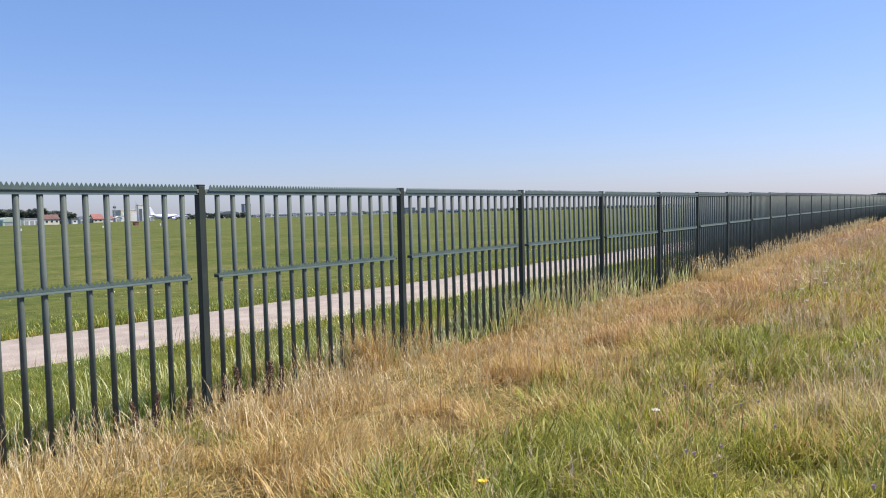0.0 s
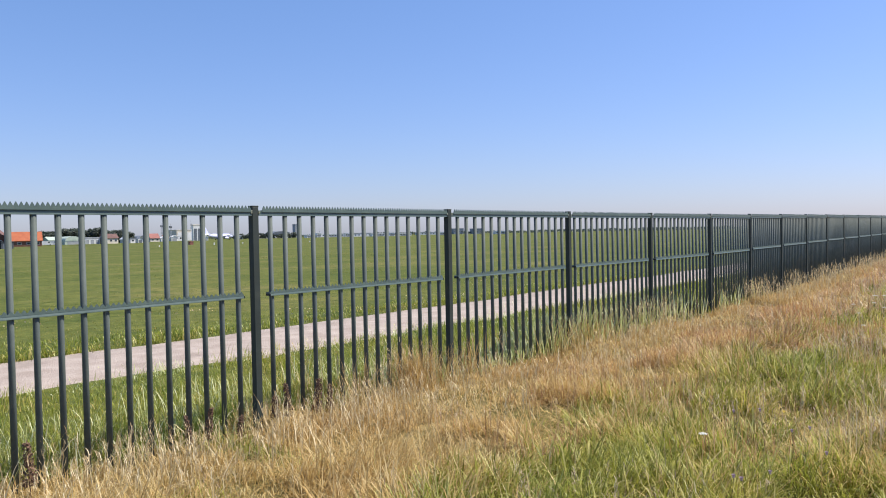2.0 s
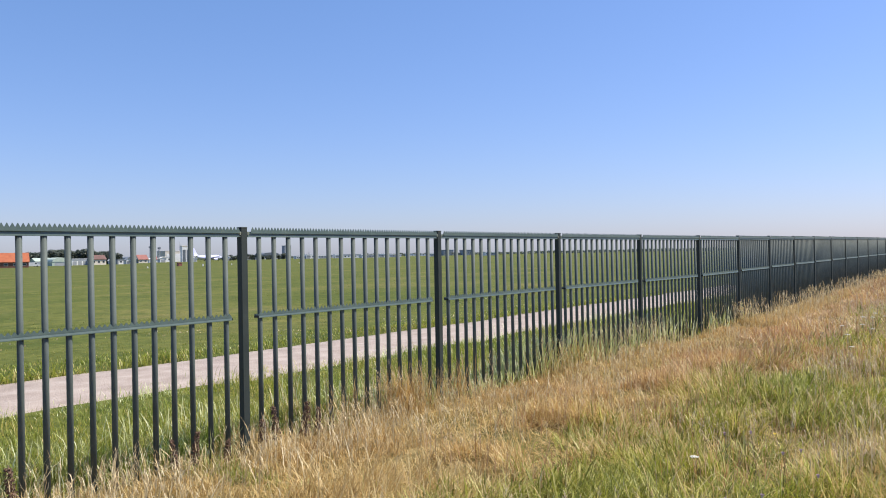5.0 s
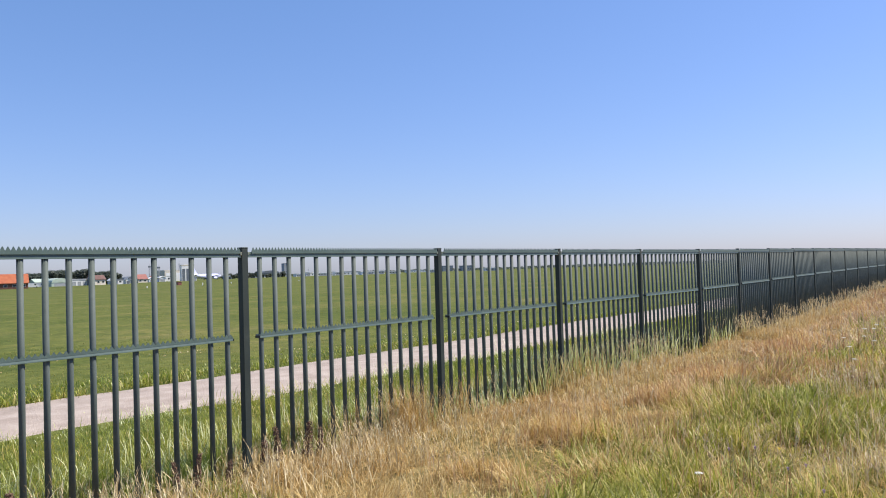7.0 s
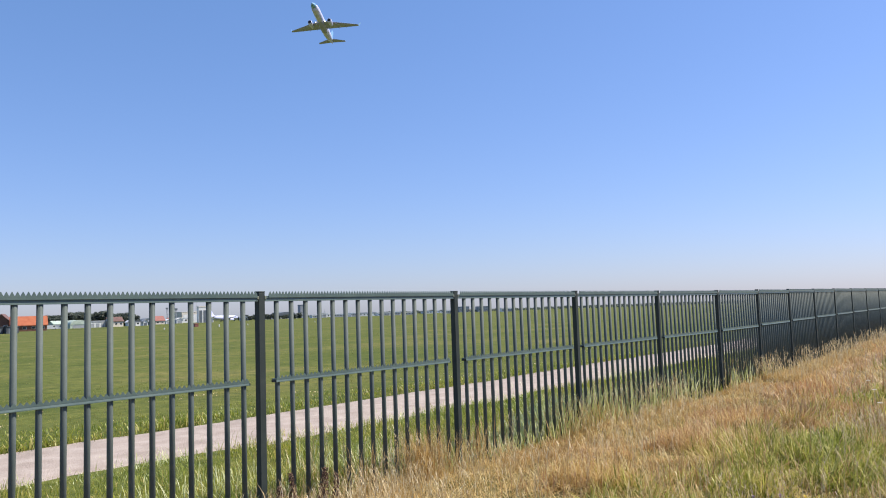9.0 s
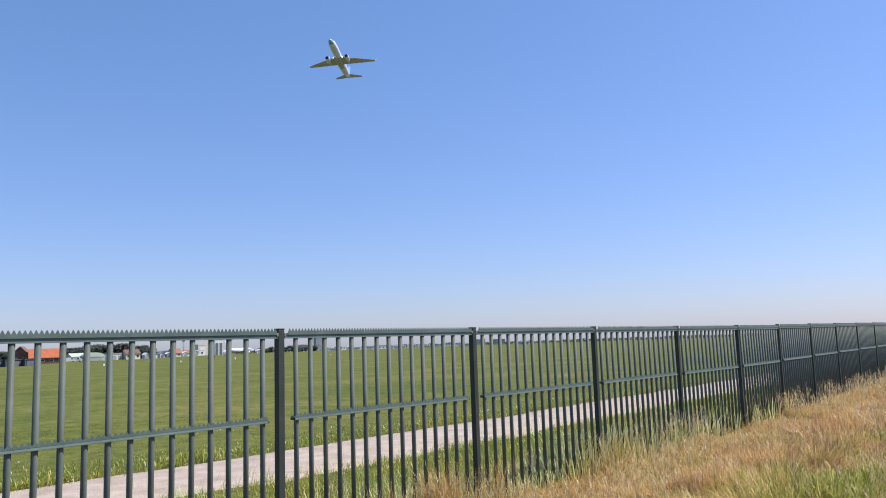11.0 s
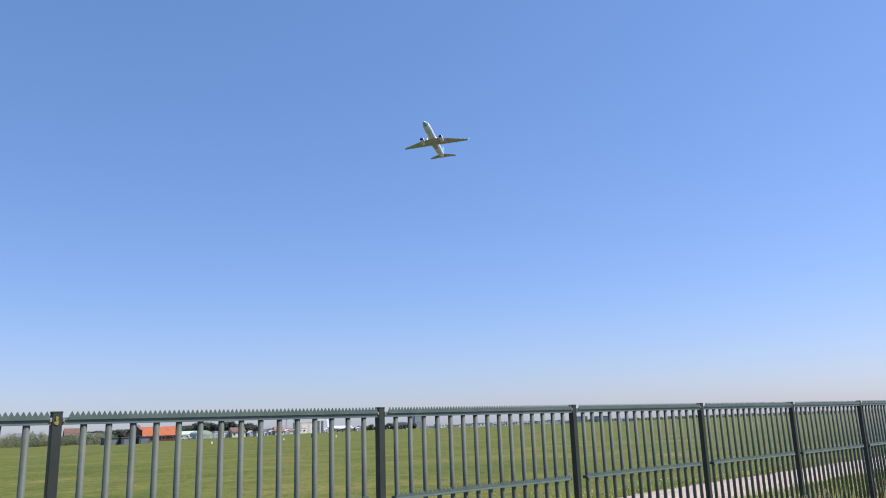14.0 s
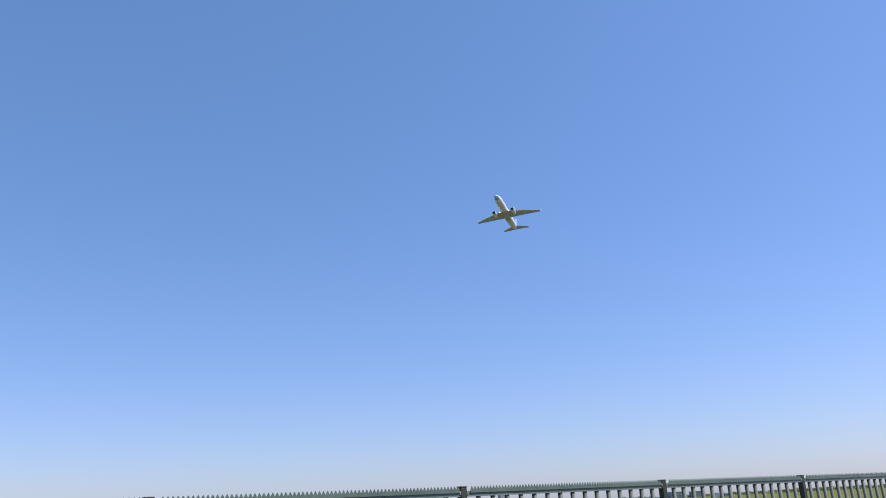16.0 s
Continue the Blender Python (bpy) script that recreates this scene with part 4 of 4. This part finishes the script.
building("green_hangar", "long low pale green metal shed", far_spot(23.3, 490), 9, 10, 2.6, 4.4, M_PALEGREEN, M_PALEGREEN, "gable", 0, 2, M_GREY, category="hangar")
building("white_shed", "low white shed with grey doors", far_spot(25.45, 490), 8.6, 8, 3.0, 4.0, M_WHITE, M_GREY, "flat", 0, 3, M_GREY, category="shed")
building("cream_house", "cream house with a dull red tiled roof", far_spot(26.62, 490), 8.2, 8, 3.2, 5.6, M_CREAM, M_OLDTILE, "gable", 3, 0, category="house")
building("small_shed", "small grey and white airfield shed", far_spot(28.0, 500), 3.8, 5, 2.6, 3.2, M_GREY, M_SLATE, "flat", 1, 1, M_WHITE, category="shed")
building("small_shed", "small white airfield shed with a door", far_spot(28.5, 510), 2.6, 4, 2.4, 3.8, M_WHITE, M_GREY, "front", 0, 1, M_SLATE, category="shed")
building("red_roofed_hut", "hut with a red pitched roof and pale walls", far_spot(29.45, 600), 6.8, 8, 2.6, 5.9, M_CREAM, M_RED, "gable", 2, 0, category="hut")
building("cream_hangar", "tall cream hangar with white lower annexe", far_spot(31.45, 700), 14.5, 20, 9.0, 9.6, M_CREAM, M_CREAM, "flat", 0, 2, M_WHITE, category="hangar")
building("white_annexe", "white low annexe in front of the cream hangar", far_spot(31.0, 680), 8, 8, 4.2, 4.6, M_WHITE, M_WHITE, "flat", 2, 0, category="building")
building("white_tower", "white tower block with tall dark openings", far_spot(32.3, 640), 6.6, 4, 12.2, 13.0, M_WHITE, M_CREAM, "flat", 0, 2, M_SLATE, category="tower")
for az, d, w, h, m1 in ((30.05, 620, 4.5, 2.4, M_WHITE), (30.75, 640, 5.0, 3.0, M_WHITE), (28.95, 600, 3.2, 2.2, M_GREY), (32.9, 640, 3.0, 2.6, M_WHITE), (35.2, 760, 7.0, 2.6, M_WHITE), (27.5, 520, 2.4, 2.2, M_WHITE)):
    building("tent_shed", "small pale tent-roofed airfield shed", far_spot(az, d), w, 5, h, h + 1.2, m1, M_WHITE, "front", 0, 1, M_GREY, category="shed")
building("red_roofed_hut", "low hut with a dark red roof beside white sheds", far_spot(30.2, 650), 4.2, 6, 2.4, 4.6, M_WHITE, M_RED, "gable", 1, 0, category="hut")
building("grey_hangar", "wide grey hangar among the airfield sheds", far_spot(28.9, 760), 16, 14, 3.6, 5.4, M_GREY, M_SLATE, "arch", 0, 2, M_WHITE, category="hangar")
building("white_annexe", "white low shed beside the tower", far_spot(32.75, 690), 6, 6, 3.0, 3.4, M_WHITE, M_WHITE, "flat", 1, 1, M_SLATE, category="building")
building("brown_shed", "brown timber shed at the field's edge", far_spot(17.2, 430, -20), 6, 6, 2.8, 4.6, M_BRICK, M_SLATE, "gable", 2, 0, category="shed")
building("row_house", "pale terraced house with a grey roof", far_spot(13.0, 560, -12), 12, 8, 4.5, 6.6, M_CREAM, M_SLATE, "gable", 4, 0, category="house")
building("red_hut", "small faded red equipment hut on the grass", far_spot(31.87, 255), 1.25, 1.2, 1.0, 1.15, M_RED, M_RED, "flat", 0, 1, M_RED, category="hut")
building("dark_hangar", "dark hangar with a rounded roof behind white sheds", far_spot(38.2, 980), 23, 30, 5.0, 8.3, M_SLATE, M_SLATE, "arch", 0, 0, category="hangar")
building("long_terminal", "long low white terminal building", far_spot(37.8, 900), 38, 12, 3.0, 3.5, M_WHITE, M_GREY, "flat", 9, 0, category="building")
building("tower_block", "tall grey tower block beyond the airfield", far_spot(39.4, 1000), 8.6, 10, 16.2, 17.0, M_GREY, M_SLATE, "flat", 4, 0, category="tower")
building("white_terminal", "low white airport building", far_spot(41.2, 950), 18, 12, 3.4, 4.0, M_WHITE, M_WHITE, "flat", 5, 0, category="building")
building("white_terminal", "low white airport building with a grey roof", far_spot(44.1, 880), 21, 12, 3.2, 4.2, M_WHITE, M_GREY, "flat", 5, 0, category="building")
building("low_shed", "pale low shed beside the runway", far_spot(36.4, 880), 12, 8, 2.6, 3.2, M_GREY, M_WHITE, "flat", 3, 0, category="shed")
building("low_shed", "pale low shed beside the runway", far_spot(42.4, 900), 10, 8, 2.4, 3.0, M_CREAM, M_GREY, "flat", 3, 0, category="shed")
for az, w, h in ((36.9, 16, 3.0), (40.3, 9, 2.6), (40.9, 5, 4.6), (42.0, 13, 3.0), (43.1, 8, 3.8), (45.3, 15, 2.8), (46.3, 7, 3.6), (47.3, 14, 2.6), (50.2, 10, 3.0), (54.5, 14, 3.2)):
    building("apron_building", "low white building beside the far apron", far_spot(az, 840), w, 9, h, h + 0.5, M_WHITE, M_WHITE, "flat", 4, 1, M_GREY, category="building")
building("office_block", "blue-grey office block on the horizon", far_spot(51.3, 1150), 16, 14, 8.0, 8.6, M_GREY, M_SLATE, "flat", 6, 0, category="building")
building("office_block", "blue-grey office block on the horizon", far_spot(52.75, 1150), 17, 14, 7.4, 8.0, M_GREY, M_SLATE, "flat", 6, 0, category="building")
building("low_terminal", "long pale building on the horizon", far_spot(49.0, 1100), 30, 14, 3.0, 3.6, M_WHITE, M_GREY, "flat", 7, 0, category="building")


def mast(name, label, m, h, r, dish):
    b = empty(name, m, label, "mast")
    leg = part("leg", rod(-r, -r, -0.3, h, 0.09, 6, 0.05), M_GREY, b)
    for sx_, sy_ in ((2 * r, 0), (2 * r, 2 * r), (0, 2 * r)):
        share("leg", leg, b, pose(sx_, sy_, 0))
    bm = bmesh.new()
    for k in range(int(h / 1.2)):
        z = k * 1.2
        for s1 in (-r, r):
            for pa, pb in ((Vector((-r, s1, z)), Vector((r, s1, z + 1.2))), (Vector((s1, -r, z)), Vector((s1, r, z + 1.2)))):
                u = (pb - pa).orthogonal().normalized() * 0.05
                w = (pb - pa).normalized().cross(u)
                vs = [bm.verts.new(q) for q in (pa + u, pa + w, pa - u, pa - w, pb + u, pb + w, pb - u, pb - w)]
                for q in range(4):
                    bm.faces.new((vs[q], vs[(q + 1) % 4], vs[4 + (q + 1) % 4], vs[4 + q]))
    part("bracing", bm, M_GREY, b)
    if dish:
        part("platform", box(-r * 2, r * 2, -r * 2, r * 2, h - 0.9, h + 0.5, 0.05), M_SLATE, b)
    part("antenna", rod(0, 0, h, h + 2.2, 0.07, 6), M_GREY, b)
    return b


mast("radio_mast", "slender grey lattice mast with a top platform", far_spot(30.5, 640), 11.5, 0.45, True)
mast("radio_mast", "slender grey lattice mast", far_spot(31.87, 760), 16.5, 0.4, False)
mast("radio_mast", "tall grey lattice mast among sheds", far_spot(29.9, 690), 13.0, 0.4, True)
mast("light_mast", "pale slender mast beside white sheds", far_spot(40.92, 980), 8.5, 0.3, False)
for az, d, h in ((24.78, 140, 0.5), (29.72, 165, 0.45), (33.42, 190, 0.7), (35.4, 240, 0.5), (40.2, 260, 0.5)):
    b = empty("field_marker", far_spot(az, d), "small white runway marker standing on the grass", "marker", "field markers")
    part("board", box(-0.13, 0.13, -0.03, 0.03, 0.12, h, 0.01), M_WHITE, b)
    part("stake", box(-0.04, 0.04, 0.03, 0.08, -0.3, h * 0.9), M_GREY, b)


def van(m):
    v = empty("white_van", m, "white box van parked beside the tiled house", "van")
    part("body", prism([(-3.4, 0.4), (2.4, 0.4), (3.3, 0.5), (3.4, 1.2), (2.6, 1.4), (2.0, 2.3), (-3.3, 2.3)], "y", -1.0, 1.0), M_WHITE, v)
    part("window", box(1.2, 2.0, -1.03, -1.003, 1.45, 2.05), M_GLASS, v)
    for x in (-2.2, 2.2):
        w = part("wheel", tube([((x, -1.02, 0.35), 0.35, 0.35, X, Z), ((x, -0.8, 0.35), 0.35, 0.35, X, Z)], 14), M_RUBBER, v)
        share("wheel", w, v, pose(0, 1.82, 0))
    return v


van(far_spot(22.6, 440, -20))
van(far_spot(23.0, 455, -30))


# ---- aircraft ----
def wing_mesh(root, tip, chord_r, chord_t, thick_r, thick_t):
    """A tapered wing from root to tip leading edges; x is ahead."""
    bm = bmesh.new()
    loops = []
    for (px, py, pz), c, t in ((root, chord_r, thick_r), (tip, chord_t, thick_t)):
        loops.append([bm.verts.new((px - c * u, py, pz + t * z)) for u, z in ((0, 0), (0.08, 0.5), (0.3, 0.85), (0.65, 0.5), (1, 0.02), (0.65, -0.25), (0.3, -0.5), (0.08, -0.35))])
    for k in range(8):
        bm.faces.new((loops[0][k], loops[0][(k + 1) % 8], loops[1][(k + 1) % 8], loops[1][k]))
    bm.faces.new(loops[0]), bm.faces.new(loops[1][::-1])
    return bm


def jet(name, label, m, tail_m, wheels=False, nose_m=None):
    """A twin-engined airliner, 39 m long, nose towards +x."""
    j = empty(name, m, label, "aeroplane")
    prof = [(19.6, 0.05, -0.6), (19.3, 0.36, -0.55), (18.4, 0.86, -0.42), (16.6, 1.42, -0.2), (14.0, 1.8, -0.04), (11, 1.9, 0), (4, 1.9, 0), (-6, 1.9, 0), (-10, 1.72, 0.15), (-14, 1.2, 0.6), (-17.5, 0.6, 1.1), (-19.4, 0.2, 1.35)]
    part("fuselage", tube([((x, 0, z), r, r, Y, Z) for x, r, z in prof[3:]], 20), M_JETWHITE, j, smooth=True)
    part("nose", tube([((x, 0, z), r, r, Y, Z) for x, r, z in prof[:4]], 20), nose_m or M_JETWHITE, j, smooth=True)
    part("belly", tube([((x, 0, -1.35), r * 1.9, r, Y, Z) for x, r in ((6.5, 0.1), (5, 0.75), (0, 0.95), (-4, 0.8), (-6, 0.1))], 14), M_JETGREY, j, smooth=True)
    for s in (1, -1):
        part("wing", wing_mesh((5.2, s * 1.2, -1.1), (-3.6, s * 17.2, 0.75), 7.3, 1.4, 0.8, 0.22), M_JETGREY, j)
        part("winglet", wing_mesh((-3.9, s * 17.2, 0.75), (-5.6, s * 17.9, 3.1), 1.5, 0.6, 0.15, 0.06), tail_m, j)
        part("tailplane", wing_mesh((-14.2, s * 0.5, 1.0), (-18.0, s * 7.0, 1.5), 3.9, 1.3, 0.35, 0.12), M_JETGREY, j)
        e = part("engine", tube([((x, s * 4.9, -1.9), r, r, Y, Z) for x, r in ((6.6, 0.92), (6.2, 1.06), (4.6, 1.08), (2.8, 0.9), (2.0, 0.66))], 18), M_JETWHITE, j, smooth=True)
        part("intake", tube([((6.63, s * 4.9, -1.9), 0.84, 0.84, Y, Z), ((6.61, s * 4.9, -1.9), 0.84, 0.84, Y, Z)], 18), M_DARK, e)
        part("exhaust", tube([((2.1, s * 4.9, -1.9), 0.5, 0.5, Y, Z), ((1.2, s * 4.9, -1.9), 0.36, 0.36, Y, Z)], 14), M_METAL, e)
        part("pylon", box(1.6, 5.2, s * 4.9 - 0.16, s * 4.9 + 0.16, -1.3, -0.55), M_JETGREY, e)
        for k in (3.4, 7.6, 11.0):
            u = (k - 1.2) / 16
            edge, z = 5.2 - 8.8 * u - (7.3 - 5.9 * u), -1.1 + 1.85 * u - 0.12
            part("flap_fairing", tube([((edge + x, s * k, z), r, r, Y, Z) for x, r in ((1.9, 0.04), (0.7, 0.2), (-0.6, 0.04))], 8), M_JETGREY, j)
        if not wheels:
            part("landing_lamp", tube([((4.62, s * 2.35, -1.06), 0.24, 0.18, Y, Z), ((4.5, s * 2.35, -1.06), 0.28, 0.2, Y, Z)], 10), M_LAMP, j, "lit landing lamp")
    fin = bmesh.new()
    add_prism(fin, [(-11.5, 1.6), (-13.8, 2.6), (-18.0, 8.2), (-20.0, 8.2), (-18.4, 1.5)], "y", -0.16, 0.16)
    part("fin", fin, tail_m, j)
    if wheels:
        for x, y in ((14.5, 0), (-0.8, 2.8), (-0.8, -2.8)):
            part("leg", rod(x, y, -3.3, -1.4, 0.12, 8), M_METAL, j)
            part("wheel", tube([((x, y - 0.3, -3.05), 0.5, 0.5, X, Z), ((x, y + 0.3, -3.05), 0.5, 0.5, X, Z)], 14), M_RUBBER, j)
    return j


AZ, EL, R_PLANE = 41.23, 21.03, 403.1
plane_at = Vector((R_PLANE * math.cos(radians(EL)) * math.sin(radians(AZ)), R_PLANE * math.cos(radians(EL)) * math.cos(radians(AZ)), 1.6 + R_PLANE * math.sin(radians(EL))))
jet("airliner", "white twin-engined airliner climbing in the blue sky", Matrix.Translation(plane_at) @ pose(0, 0, 0, 0, 0, 213.9) @ pose(0, 0, 0, 0, -11.9, 0) @ pose(0, 0, 0, 1.7, 0, 0), M_JETBLUE, nose_m=M_JETBLUE)
p = far_spot(33.75, 680, 17)
jet("parked_airliner", "white airliner parked on the far apron", Matrix.Translation((0, 0, 3.6)) @ p @ Matrix.Scale(0.95, 4), M_JETWHITE, True)

# yellow mark on one post and rail, small
bpy.context.view_layer.update()
mark = part("paint_mark", prism([(-0.016, TOP - 0.079), (0.004, TOP - 0.085), (0.010, TOP - 0.063), (0.002, TOP - 0.051), (0.008, TOP - 0.035), (-0.008, TOP - 0.029), (-0.012, TOP - 0.045), (-0.006, TOP - 0.057), (-0.018, TOP - 0.067)], "y", -0.0335, -0.0305), M_LICHEN, None, "splash of yellow paint")
for o in bpy.data.objects:
    if o.name.startswith("fence_post") and abs(o.matrix_world.translation.x - 1.257) < 0.2:
        mark.parent = o
